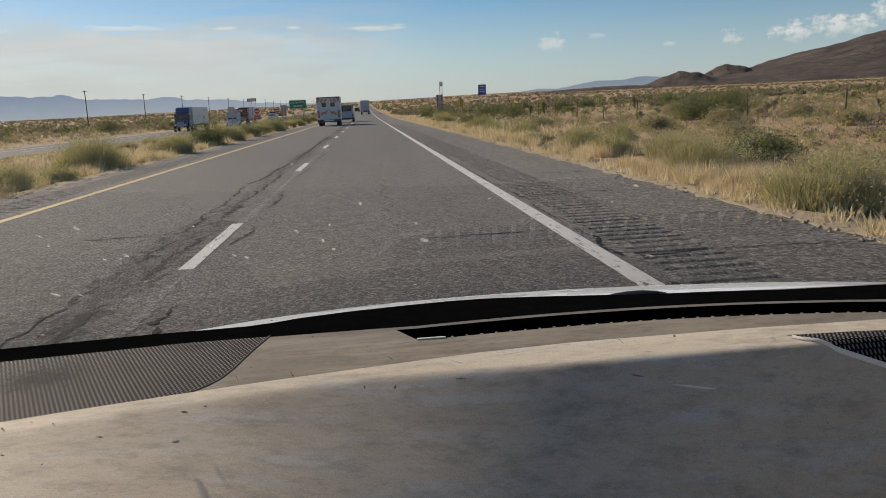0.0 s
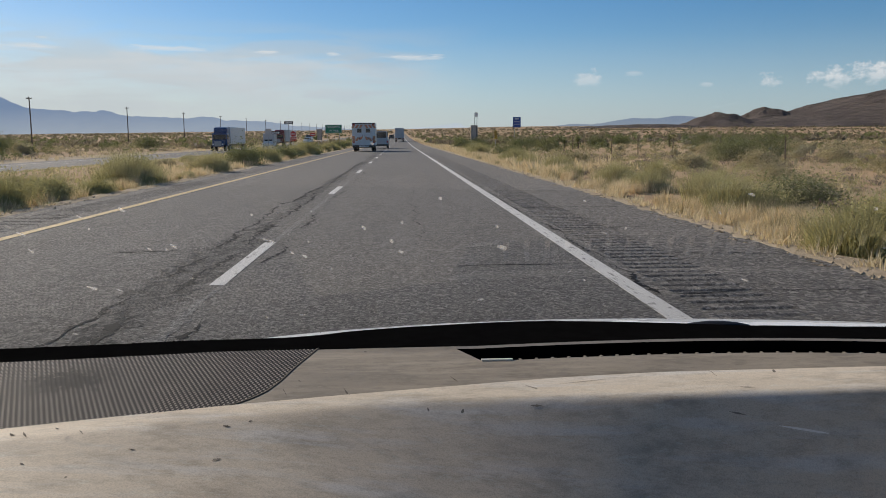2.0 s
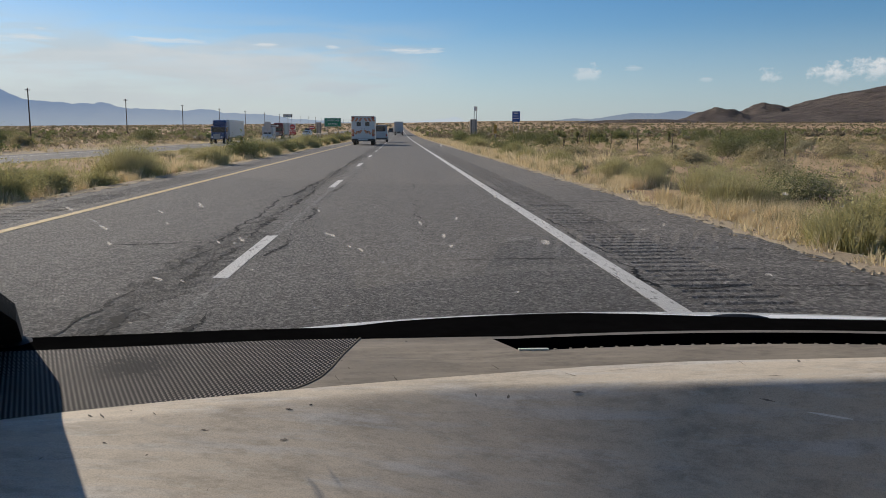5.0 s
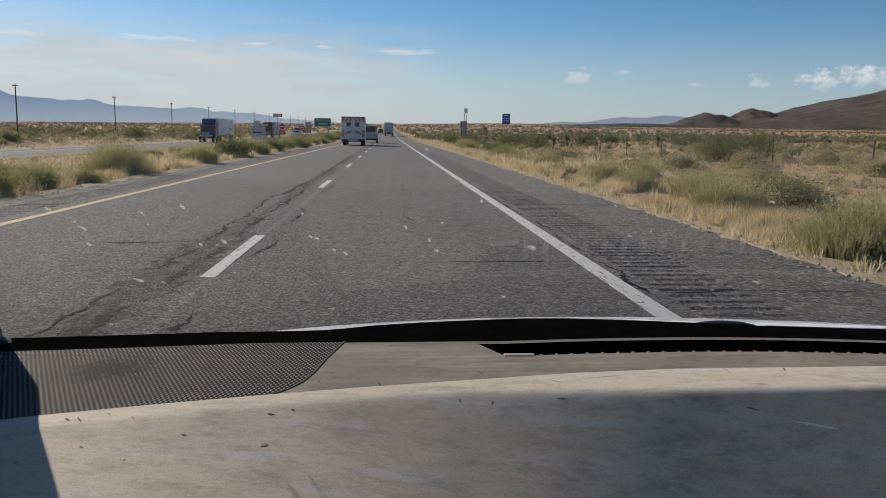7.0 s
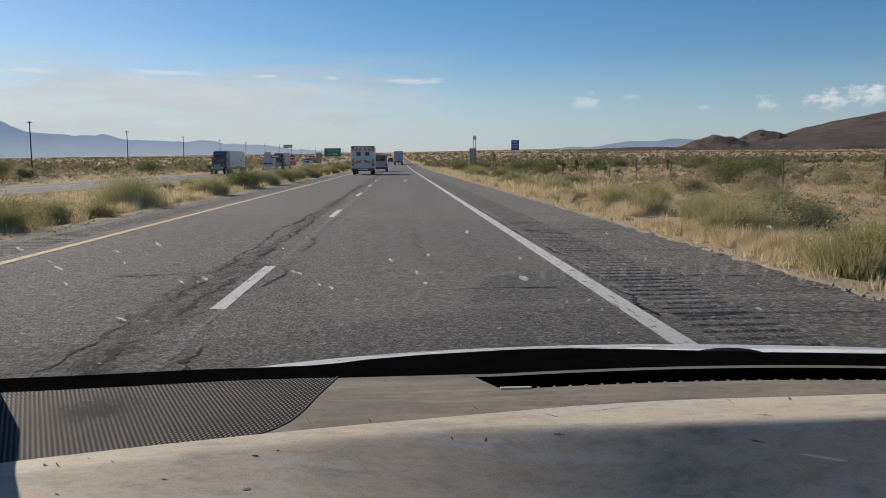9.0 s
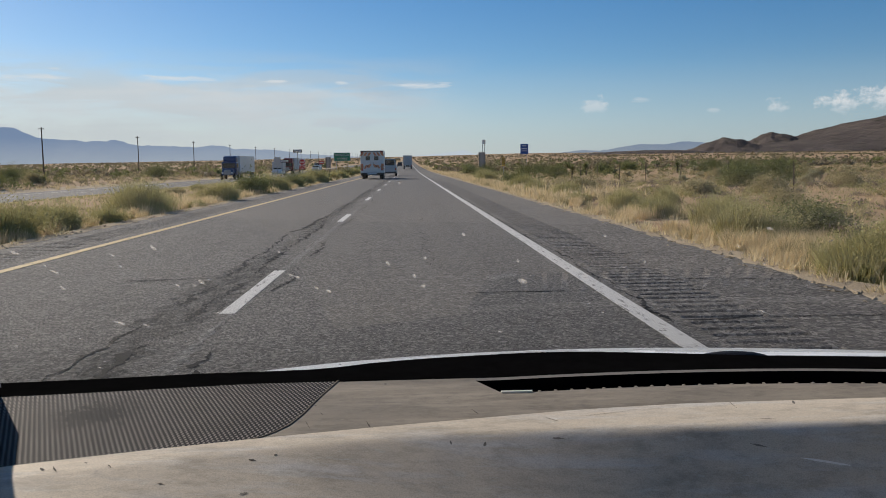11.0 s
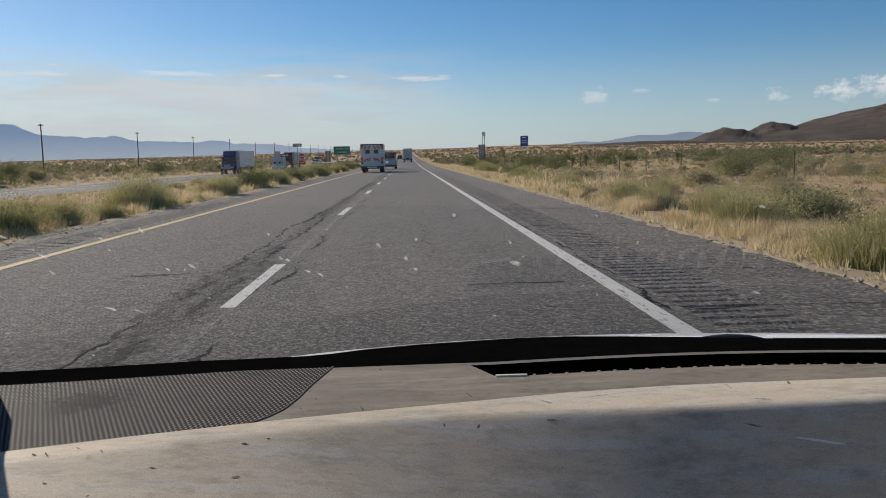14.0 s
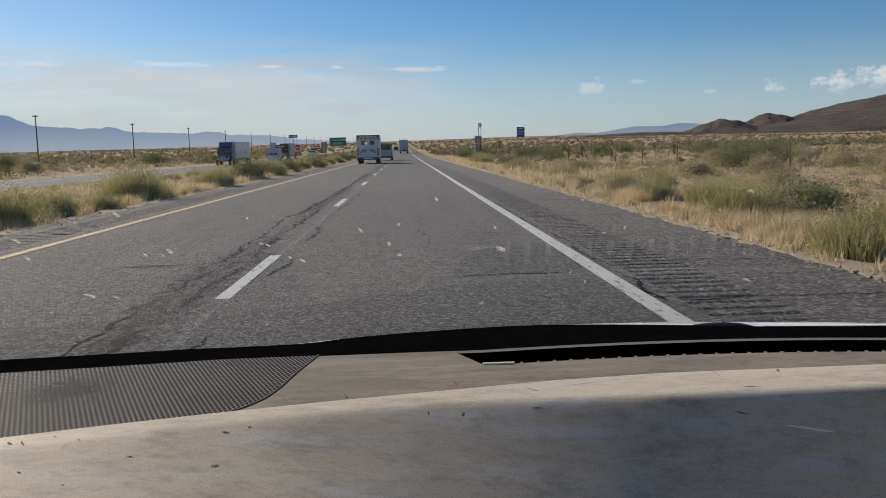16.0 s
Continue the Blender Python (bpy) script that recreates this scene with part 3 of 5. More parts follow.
OLD = asphalt_material("dark_broken_joint", (0.085, 0.078, 0.071), (0.125, 0.115, 0.105), 0.75)
PALE = asphalt_material("pale_joint_sealer", (0.16, 0.152, 0.142), (0.20, 0.19, 0.175))
worn_band("joint_patch", -2.35, -1.78, 2, 140, 0.07, 0.0015, OLD, 71)
worn_band("joint_patch", -1.70, -1.52, 2, 140, 0.018, 0.0025, PALE, 72)
for i, (ps, w, br) in enumerate(((((-2.32, 3.5), (-2.2, 9), (-2.35, 16)), 0.045, 0.1), (((-1.98, 4), (-1.93, 10), (-2.0, 20)), 0.055, 0.1),
                                 (((-2.3, 16), (-2.1, 26), (-2.2, 48)), 0.09, 0.05), (((-1.4, 5), (-1.44, 12), (-1.4, 34)), 0.035, 0.25),
                                 (((-3.4, 9.6), (-2.3, 9.7)), 0.04, 0.0), (((-3.0, 12.8), (-1.7, 13.0)), 0.03, 0.0), (((-2.6, 7.2), (-1.5, 7.1)), 0.035, 0.1),
                                 (((0.5, 8.2), (1.95, 8.3)), 0.03, 0.1), (((-5.0, 18), (-2.0, 18.3), (1.9, 18.2)), 0.025, 0.2),
                                 (((-0.6, 12.6), (0.6, 12.7)), 0.03, 0.2), (((2.2, 4.5), (2.22, 16), (2.2, 40)), 0.05, 0.15),
                                 (((-4.4, 11.5), (-3.0, 15.5)), 0.02, 0.2), (((0.25, 9), (0.3, 22)), 0.025, 0.25))):
    crack("crack", ps, w, 11 + i, road, br)
shoulder_cracks = tagged(new("shoulder_cracks"), "dark transverse cracks across the shoulder", "crack", kind="structure")
for i, (y, w) in enumerate(((6.6, 0.022), (8.9, 0.026), (11.6, 0.035), (15.2, 0.04), (20.0, 0.05), (27.0, 0.05), (36.0, 0.05))):
    crack("crack", ((2.35, y), (3.4, y + 0.12), (RIGHT_EDGE - 0.15, y - 0.05)), w, 30 + i, shoulder_cracks, -0.3)
for i, y in enumerate((14.0, 24.0, 33.0)):
    crack("crack", ((-7.0, y), (-5.6, y + 0.1)), 0.05, 50 + i, shoulder_cracks, -0.3)


# ---- hills and far mountains ----
def bumps(x, peaks):
    return sum(h * np.exp(-((x - c) / w) ** 2) for c, h, w in peaks)


def hill(name, cx, cy, rx, ry, h, seed, label):
    xs_, ys_ = np.linspace(-1.7, 1.7, 120), np.linspace(-1.7, 1.7, 80)
    X, Y = np.meshgrid(xs_, ys_)
    r2 = X ** 2 + Y ** 2
    Z = h * (1.25 * np.exp(-1.3 * r2) - 0.07)
    rough = np.array([[noise.fractal(Vector((x * 3.4 + seed, y * 3.4, seed)), 0.75, 2.1, 7) for x in xs_] for y in ys_])
    Z = Z + 0.13 * h * rough * np.exp(-0.6 * r2)
    Z = Z - 3 + land(X * rx + cx, Y * ry + cy)
    verts = np.stack([X * rx, Y * ry, Z], -1).reshape(-1, 3)
    c = len(xs_)
    i = np.arange((len(ys_) - 1) * (c - 1))
    i = i + i // (c - 1)
    ob = new(name, mesh_of(name, verts, np.stack([i, i + 1, i + c + 1, i + c], -1).tolist(), HILL, True))
    ob.location = (cx, cy, 0)
    return tagged(ob, label, "hill", kind="structure")


hill("hill_large", 1330, 1560, 560, 380, 112, 3, "large dark brown volcanic hill beyond the desert")
hill("hill_small", 625, 1560, 78, 110, 27, 5, "low brown hill in front of the mountains")
hill("hill_small", 745, 1620, 80, 120, 34, 8, "low rounded brown hill beside the large one")
hill("hill_small", 900, 1660, 110, 120, 33, 12, "brown foothill at the end of the large one")
hill("hill_low", 470, 1500, 190, 120, 8, 9, "long low brown rise on the desert plain")


def range_of(name, y, x0, x1, base, peaks, rough, seed, mat, label):
    xs_ = np.linspace(x0, x1, 360)
    top = base(xs_) + bumps(xs_, peaks)
    top = top + rough * np.array([noise.fractal(Vector((x * 0.0045, seed, 0.3)), 0.9, 2.1, 6) for x in xs_])
    verts, faces = [], []
    for i, (x, z) in enumerate(zip(xs_, top)):
        verts += [(x, y - 350, -20), (x, y - 150, 0.55 * z), (x, y, z), (x, y + 250, -20)]
        if i:
            for j in range(3):
                a = 4 * i + j
                faces.append((a - 4, a, a + 1, a - 3))
    return tagged(new(name, mesh_of(name, verts, faces, mat, True)), label, "mountains", kind="structure")


# Air haze is mixed into these glowing colours; no sun falls on them.
FAR_BLUE = distance_material("painted_haze_blue", (0.20, 0.275, 0.415), (0.34, 0.395, 0.475), 170)
FAR_PALE = distance_material("painted_haze_pale", (0.50, 0.58, 0.665), (0.56, 0.61, 0.66), 130)
FAR_MID = distance_material("painted_haze_ridge", (0.185, 0.25, 0.37), (0.28, 0.32, 0.37), 140)
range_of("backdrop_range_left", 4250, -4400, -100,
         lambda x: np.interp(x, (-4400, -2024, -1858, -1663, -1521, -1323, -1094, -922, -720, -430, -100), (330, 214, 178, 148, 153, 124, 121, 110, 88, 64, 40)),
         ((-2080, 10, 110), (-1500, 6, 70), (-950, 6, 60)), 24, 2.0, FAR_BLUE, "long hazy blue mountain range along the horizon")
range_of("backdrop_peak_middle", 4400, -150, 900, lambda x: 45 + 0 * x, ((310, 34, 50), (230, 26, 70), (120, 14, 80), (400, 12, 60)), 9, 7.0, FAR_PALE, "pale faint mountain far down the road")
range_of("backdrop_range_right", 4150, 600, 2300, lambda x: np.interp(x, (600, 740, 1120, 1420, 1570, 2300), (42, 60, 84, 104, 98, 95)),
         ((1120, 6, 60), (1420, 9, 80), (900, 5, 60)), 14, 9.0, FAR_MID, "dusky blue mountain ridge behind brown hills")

# ---- the car: everything that moves with it is one thing ----
DASH_Z = 1.11
car = empty("car", "white car with a tan sunlit dashboard, seen from inside", "car")


def glass_foot(x):
    """Where the black band meets the glass, seen from above: a flat arch."""
    return np.polyval((0.2217, -0.0614, -0.3501, -0.0764, 0.1454, 0.8664), x)


def band_top(x):
    """Far edge of the black band, sagging towards the passenger's end."""
    low = np.interp(x, (-0.2, -0.12, -0.091, -0.062, -0.032, 0.03, 0.094, 0.145, 0.193, 0.256, 0.335, 0.438, 0.54, 0.8, 1.15),
                    (0.8365, 0.8412, 0.8436, 0.8509, 0.8634, 0.8791, 0.8899, 0.8965, 0.8971, 0.8891, 0.8756, 0.855, 0.844, 0.82, 0.75))
    return np.where(x < -0.2, glass_foot(x) - 0.0002, low)


def band_foot(x):
    return glass_foot(x) - 0.088 + 0.030 * np.clip((0.1 - x) / 0.25, 0, 1)


def ridge_y(x):
    return np.interp(x, (-0.6, -0.27, -0.184, -0.105, -0.02, 0.044, 0.15, 0.2, 0.25, 0.3, 0.44, 0.8),
                     (0.46, 0.573, 0.597, 0.6175, 0.6365, 0.649, 0.6697, 0.676, 0.681, 0.6825, 0.685, 0.678))


def pad_slope(x):
    """How steeply the pad falls towards the seats, growing from the driver's end to the middle."""
    return sum(np.interp(x + d, (-0.4, -0.3, -0.16, -0.08, 0.0, 0.05, 0.15, 0.3, 0.45), (0.12, 0.14, 0.20, 0.26, 0.37, 0.46, 0.61, 0.84, 1.1)) for d in (-0.03, -0.015, 0.0, 0.015, 0.03)) / 5


def dash_z(x, y):
    """Flat shelf under the glass, then a rounded fall towards the seats."""
    u = np.maximum(ridge_y(x) - y - np.interp(x, (-0.15, 0.0, 0.05, 0.1, 0.15, 0.23, 0.4), (0.022, 0.023, 0.027, 0.035, 0.044, 0.055, 0.057)), 0.0)
    bend = 0.010
    slope = pad_slope(x)
    v = np.maximum(u - 0.039, 0.0)
    fall = slope * (np.where(u < bend, u ** 2 / (2 * bend), u - bend / 2) - (0.3 - 0.28 * np.clip((x - 0.0) / 0.3, 0, 1)) * (v - 0.05 * (1 - np.exp(-v / 0.05))))
    return DASH_Z + 0.003 - fall - 0.05 * np.maximum(-0.2 - x, 0) ** 2


dash_xs = np.linspace(-0.62, 1.15, 300)


def between(name, low, high, rows, z, mat, parent, label="", smooth=True, xs_=dash_xs):
    """A sheet between two curves of x seen from above."""
    verts, faces = [], []
    c = len(xs_)
    for j in range(rows):
        f = j / (rows - 1)
        y = low(xs_) * (1 - f) + high(xs_) * f
        verts += list(zip(xs_, y, z(xs_, y)))
    for j in range(rows - 1):
        for i in range(c - 1):
            a = j * c + i
            faces.append((a, a + 1, a + c + 1, a + c))
    ob = new(name, mesh_of(name, verts, faces, mat, smooth))
    ob.parent = parent
    return tagged(ob, label)


def vent_top(x):
    return band_foot(x) - 0.010


VENT_X = 0.078
dashboard = new("dashboard")
dashboard.parent = car
tagged(dashboard, "tan vinyl dashboard, dusty and sunlit")
slot = dash_xs[dash_xs > VENT_X]
left_of = np.append(dash_xs[dash_xs < VENT_X], VENT_X)
right_of = np.insert(slot, 0, VENT_X)
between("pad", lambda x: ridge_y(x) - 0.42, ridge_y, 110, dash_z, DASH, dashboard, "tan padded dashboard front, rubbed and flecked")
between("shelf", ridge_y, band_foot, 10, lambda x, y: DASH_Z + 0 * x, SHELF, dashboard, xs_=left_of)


LIP = grained("grey_vent_lip", (0.17, 0.158, 0.143), (0.21, 0.195, 0.178), 20, 200, 0.9, 0.0001, spec=0.05)


def slot_low(x):
    """Lower lip of the slot, slanting to a point at its end."""
    return np.where(x < 0.1, vent_top(x) - (x - VENT_X) / 0.022 * 0.047, vent_top(x) - 0.047)


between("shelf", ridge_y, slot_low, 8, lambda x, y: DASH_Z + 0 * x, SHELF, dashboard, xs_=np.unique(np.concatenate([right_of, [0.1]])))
between("shelf_lip", vent_top, band_foot, 3, lambda x, y: DASH_Z + 0 * x, LIP, dashboard, "grey strip between vent and glass", xs_=right_of)
vx = np.unique(np.concatenate([right_of, [0.1]]))
verts = [(x, float(slot_low(x)) - 0.001, DASH_Z - 0.001) for x in vx] + [(x, float(slot_low(x)) + 0.004, DASH_Z - 0.03) for x in vx] + \
        [(x, float(vent_top(x)) - 0.001, DASH_Z - 0.034) for x in vx] + [(x, float(vent_top(x)) + 0.001, DASH_Z - 0.00004) for x in vx]
c = len(vx)
slot_box = new("defroster_vent", mesh_of("defroster_vent", verts, [(r * c + i, r * c + i + 1, (r + 1) * c + i + 1, (r + 1) * c + i) for r in range(3) for i in range(c - 1)], BAND))
slot_box.parent = dashboard
tagged(slot_box, "long black defroster slot")
lip = bmesh.new()
box(lip, (0.098, float(slot_low(0.12)) - 0.001, DASH_Z - 0.004), (0.128, float(slot_low(0.12)) + 0.0035, DASH_Z + 0.0015), 0.0008)
part("vent_end", lip, grained("pale_vent_edge", (0.6, 0.57, 0.5), (0.66, 0.63, 0.56), 20, 200, 0.6, 0.0001), dashboard, "pale moulded end of the vent")
tooth_me = None
for i in range(40):
    x = 0.135 + 0.0157 * i
    y = float(slot_low(x))
    if tooth_me is None:
        bm = a_box((-0.0013, -0.001, -0.003), (0.0013, 0.0035, 0.0004), 0.0004)
        tooth_me = bpy.data.meshes.new("tooth")
        bm.to_mesh(tooth_me), bm.free()
        tooth_me.materials.append(SHELF)
    t = new("tooth", tooth_me)
    t.location, t.parent = (x, y, DASH_Z), dashboard


for i in range(30):
    x = 0.14 + 0.0212 * i
    part("louvre", a_box((x - 0.0022, float(slot_low(x)) + 0.004, DASH_Z - 0.022), (x + 0.0022, float(vent_top(x)) - 0.002, DASH_Z - 0.0145), 0.0008), DASH, dashboard)


def grille_low(x):
    """The screen's front edge, sweeping up to the band at its inner end."""
    return np.interp(x, (-0.62, -0.27, -0.20, -0.145, -0.125, -0.106, -0.097, -0.088, -0.0806, -0.0736, -0.059), (0.46, 0.573, 0.594, 0.6085, 0.615, 0.626, 0.638, 0.655, 0.684, 0.726, 0.792)) + 0.003


gx = np.concatenate([np.linspace(-0.62, -0.13, 40), np.linspace(-0.125, -0.0595, 26)])
between("speaker_grille", grille_low, band_foot, 6, lambda x, y: DASH_Z + 0.0006 + 0 * x, SCREEN, dashboard, "dark perforated speaker grille", xs_=gx[band_foot(gx) > grille_low(gx)])
verts, faces = [], []
for i, x in enumerate(gx):
    y = float(grille_low(x))
    lean = float(grille_low(x + 0.001) - grille_low(x - 0.001)) / 0.002
    out = Vector((lean, -1.0)).normalized()
    verts += [(x + out.x * o, y + out.y * o, DASH_Z + h) for o, h in ((0.0022, 0.0002), (0.0017, 0.0007), (0.0006, 0.0007), (-0.0006, 0.0005))]
    if i:
        faces += [(4 * i - 4 + j, 4 * i + j, 4 * i + j + 1, 4 * i - 3 + j) for j in range(3)]
rim = new("grille_rim", mesh_of("grille_rim", verts, faces, grained("dark_brown_rim", (0.10, 0.085, 0.066), (0.15, 0.128, 0.10), 20, 200, 0.85, 0.0001, spec=0.08), True))
rim.parent = dashboard
# small dark nicks and scuffs in the vinyl: from x, y to x, y, width
SCUFF = grained("brown_scuff", (0.21, 0.18, 0.14), (0.27, 0.235, 0.185), 60, 400, 0.75, 0.00004, spec=0.2)
NICK = grained("dark_nick", (0.06, 0.05, 0.04), (0.1, 0.083, 0.066), 60, 400, 0.8, 0.00004, spec=0.2)
RUB = grained("pale_rubbed_vinyl", (0.82, 0.77, 0.7), (0.88, 0.84, 0.78), 60, 400, 0.5, 0.00004, spec=0.4)


def dash_top(x, y):
    return DASH_Z if y > float(ridge_y(x)) else float(dash_z(np.array(x), np.array(y)))


def scuff(name, ax, ay, bx, by, width, mat, seed):
    """A thin ragged mark lying on the vinyl."""
    rng = np.random.default_rng(seed)
    m = 7
    d = Vector((bx - ax, by - ay, 0)).normalized()
    verts, faces = [], []
    for i in range(m):
        f = i / (m - 1)
        w = 0.55 * width * (0.25 + math.sin(f * math.pi)) * rng.uniform(0.5, 1.1)
        for s in (-0.5, 0.5):
            x, y = ax + (bx - ax) * f - d.y * w * s + rng.normal(0, width * 0.12), ay + (by - ay) * f + d.x * w * s
            verts.append((x, y, dash_top(x, y) + 0.00025))
        if i:
            faces.append((2 * i - 2, 2 * i - 1, 2 * i + 1, 2 * i))
    ob = new(name, mesh_of(name, verts, faces, mat, True))
    ob.parent = dashboard


for i, (ax, ay, bx, by, w) in enumerate((
        (-0.0750, 0.6653, -0.0691, 0.6453, 0.0014), (-0.0251, 0.6653, -0.0176, 0.6359, 0.0018), (-0.1053, 0.5786, -0.1003, 0.5777, 0.003),
        (-0.0885, 0.5842, -0.0862, 0.5861, 0.002), (-0.1623, 0.5462, -0.1567, 0.5451, 0.002), (-0.2500, 0.5661, -0.2449, 0.5602, 0.0035),
        (-0.2413, 0.5676, -0.2339, 0.5560, 0.0018), (-0.2219, 0.5745, -0.2187, 0.5712, 0.002), (-0.2027, 0.5681, -0.1989, 0.5628, 0.0014),
        (-0.2247, 0.5251, -0.2213, 0.5238, 0.002), (0.0662, 0.6889, 0.0716, 0.6739, 0.0016), (-0.0652, 0.6889, -0.0627, 0.6822, 0.0018))):
    scuff("nick", ax, ay, bx, by, w, NICK, 200 + i)
for i, (ax, ay, bx, by, w) in enumerate((
        (0.130, 0.6720, 0.158, 0.6780, 0.006), (0.1252, 0.6513, 0.1341, 0.6409, 0.002), (0.2437, 0.6900, 0.2650, 0.6920, 0.003), (0.2933, 0.6960, 0.2928, 0.6640, 0.0016), (0.3939, 0.7048, 0.4010, 0.6986, 0.003), (0.2802, 0.6076, 0.2944, 0.6051, 0.0022),
        (0.2994, 0.6350, 0.3128, 0.6323, 0.003), (0.1241, 0.6125, 0.1332, 0.6122, 0.004), (-0.1046, 0.5385, -0.0992, 0.5406, 0.004), (0.155, 0.652, 0.20, 0.664, 0.0014))):
    scuff("scuff", ax, ay, bx, by, w, SCUFF, 230 + i)
scuff("rub_mark", 0.3173, 0.5984, 0.3540, 0.5943, 0.004, RUB, 250)
# second screen at the far end


def far_low(x):
    return np.interp(x, (0.447, 0.456, 0.48, 0.52, 0.63), (0.6468, 0.634, 0.6165, 0.6028, 0.568))


verts, faces = [], []
for j in range(15):
    f = j / 14
    for i in range(15):
        g = i / 14
        x = 0.447 + 0.18 * f
        y = np.interp(x, (0.447, 0.496, 0.544, 0.66), (0.6468, 0.6448, 0.6405, 0.628)) * (1 - g) + far_low(x) * g
        verts.append((x, float(y), float(dash_z(np.array(x), np.array(float(y)))) + 0.0022))
faces = [(15 * j + i, 15 * j + i + 1, 15 * j + i + 16, 15 * j + i + 15) for j in range(14) for i in range(14)]
far_grille = new("speaker_grille", mesh_of("speaker_grille", verts, faces, SCREEN, True))
far_grille.parent = dashboard
tagged(far_grille, "dark perforated grille at the dashboard's end")
verts, faces = [], []
for i, x in enumerate(np.linspace(0.45, 0.62, 30)):
    y = float(far_low(x))
    for d, h in ((-0.0022, 0.001), (-0.0012, 0.0036), (0.0, 0.0036)):
        verts.append((x, y + d, float(dash_z(np.array(x), np.array(y + d))) + h))
    if i:
        faces += [(3 * i - 3 + j, 3 * i + j, 3 * i + 1 + j, 3 * i - 2 + j) for j in range(2)]
edge_trim = new("grille_rim", mesh_of("grille_rim", verts, faces, RUB, True))
edge_trim.parent = far_grille
tagged(edge_trim, "pale rubbed edge of the grille")

# black band at the foot of the glass
between("cowl_band", band_foot, band_top, 6, lambda x, y: DASH_Z - 0.002 + 0.002 * np.clip((y - band_foot(x)) / 0.08, 0, 1), BAND, car, "black band along the foot of the windscreen")
tooth_me = mesh_of("edge_dot", [(-0.0011, -0.006, 0), (0.0011, -0.006, 0), (0.0007, 0.0034, 0), (-0.0007, 0.0034, 0)], [(0, 1, 2, 3)], BAND)
for i in range(110):
    x = 0.42 + 0.0033 * i
    dot = new("edge_dot", tooth_me)
    dot.location, dot.parent = (x, float(band_top(x)), DASH_Z - 0.0018 + 0.002 * min(1.0, float(band_top(x) - band_foot(x)) / 0.08)), car
between("cowl_tray", lambda x: glass_foot(x) - 0.001, lambda x: glass_foot(x) + 0.09, 4, lambda x, y: DASH_Z - 0.045 + 0 * x, BLACK_TRIM, car, "black plastic cowl under the wipers")


def hood_z(x, y):
    return 1.0836 - 0.248 * (y - 0.8) ** 2 - 0.0515 * ((x - 0.314) / 0.72) ** 2 + np.interp(x, (-0.13, 0.053, 0.184, 0.334, 0.475, 0.616, 0.767, 1.2), (0.0, -0.0014, -0.0029, -0.0033, -0.0029, -0.0006, 0.0042, 0.02))


hx, hy = np.linspace(-0.55, 1.45, 50), np.linspace(0.93, 2.0, 30)
hood = new("hood", grid("hood", hx, hy, hood_z, HOOD_WHITE))
hood.parent = car
tagged(hood, "white painted bonnet")

# wiper lying on the cowl
bm = bmesh.new()
for i in range(14):
    a, b = 0.30 + 0.06 * i, 0.30 + 0.06 * (i + 1)
    za, zb = (DASH_Z - 0.0185 + 0.0025 * math.sin(min(1, q / 2.5) * math.pi / 2) for q in (i, i + 1))
    rod(bm, (a, float(glass_foot(a)) + 0.012, za), (b, float(glass_foot(b)) + 0.012, zb), 0.006, sides=6)
wiper = part("wiper", bm, BLACK_TRIM, car, "black wiper blade and arm")
bm = bmesh.new()
bmesh.ops.create_uvsphere(bm, u_segments=20, v_segments=10, radius=1.0, matrix=Matrix.Translation((0.385, float(glass_foot(0.385)) + 0.012, DASH_Z - 0.0165)) @ Matrix.Diagonal((0.05, 0.014, 0.0115, 1)))
part("wiper_hinge", bm, BLACK_TRIM, wiper)

# glass, roof, pillars and doors


def glass_point(x, s):
    """s runs from the foot (0) to the roof (1)."""
    y0 = float(glass_foot(np.array(x))) + 0.004
    inset = 1 - 0.10 * s
    return (0.38 + (x - 0.38) * inset, y0 - 0.78 * s, DASH_Z - 0.004 + 0.47 * s - 0.10 * s * (1 - s))


gxs = np.linspace(-0.44, 1.2, 33)
verts = [glass_point(x, s) for s in np.linspace(0, 1, 17) for x in gxs]
faces = [(j * 33 + i, j * 33 + i + 1, j * 33 + i + 34, j * 33 + i + 33) for j in range(16) for i in range(32)]
pane = new("windscreen", mesh_of("windscreen", verts, faces, GLASS, True))
pane.parent = car
pane.visible_shadow = False
tagged(pane, "clear windscreen with dust and dried insect splashes")


def pillar(side, label):
    bm = bmesh.new()
    x0 = -0.380 if side < 0 else 1.19
    loops = []
    for i in range(9):
        s = i / 8
        px, py, pz = glass_point(x0 + side * 0.03 * max(0.0, 1 - 8 * s), s)
        ring = [(px, py, pz - 0.006), (px, py, pz + 0.010 + 0.006 * s), (px + side * 0.10, py - 0.05, pz + 0.012), (px + side * 0.11, py - 0.08, pz - 0.03)]
        loops.append([bm.verts.new(q) for q in ring])
    for a, b in zip(loops, loops[1:]):
        for j in range(4):
            bm.faces.new((a[j], a[(j + 1) % 4], b[(j + 1) % 4], b[j]))
    bm.faces.new(loops[0]), bm.faces.new(loops[-1])
    bmesh.ops.recalc_face_normals(bm, faces=bm.faces)
    return part("pillar", bm, BLACK_TRIM, car, label)


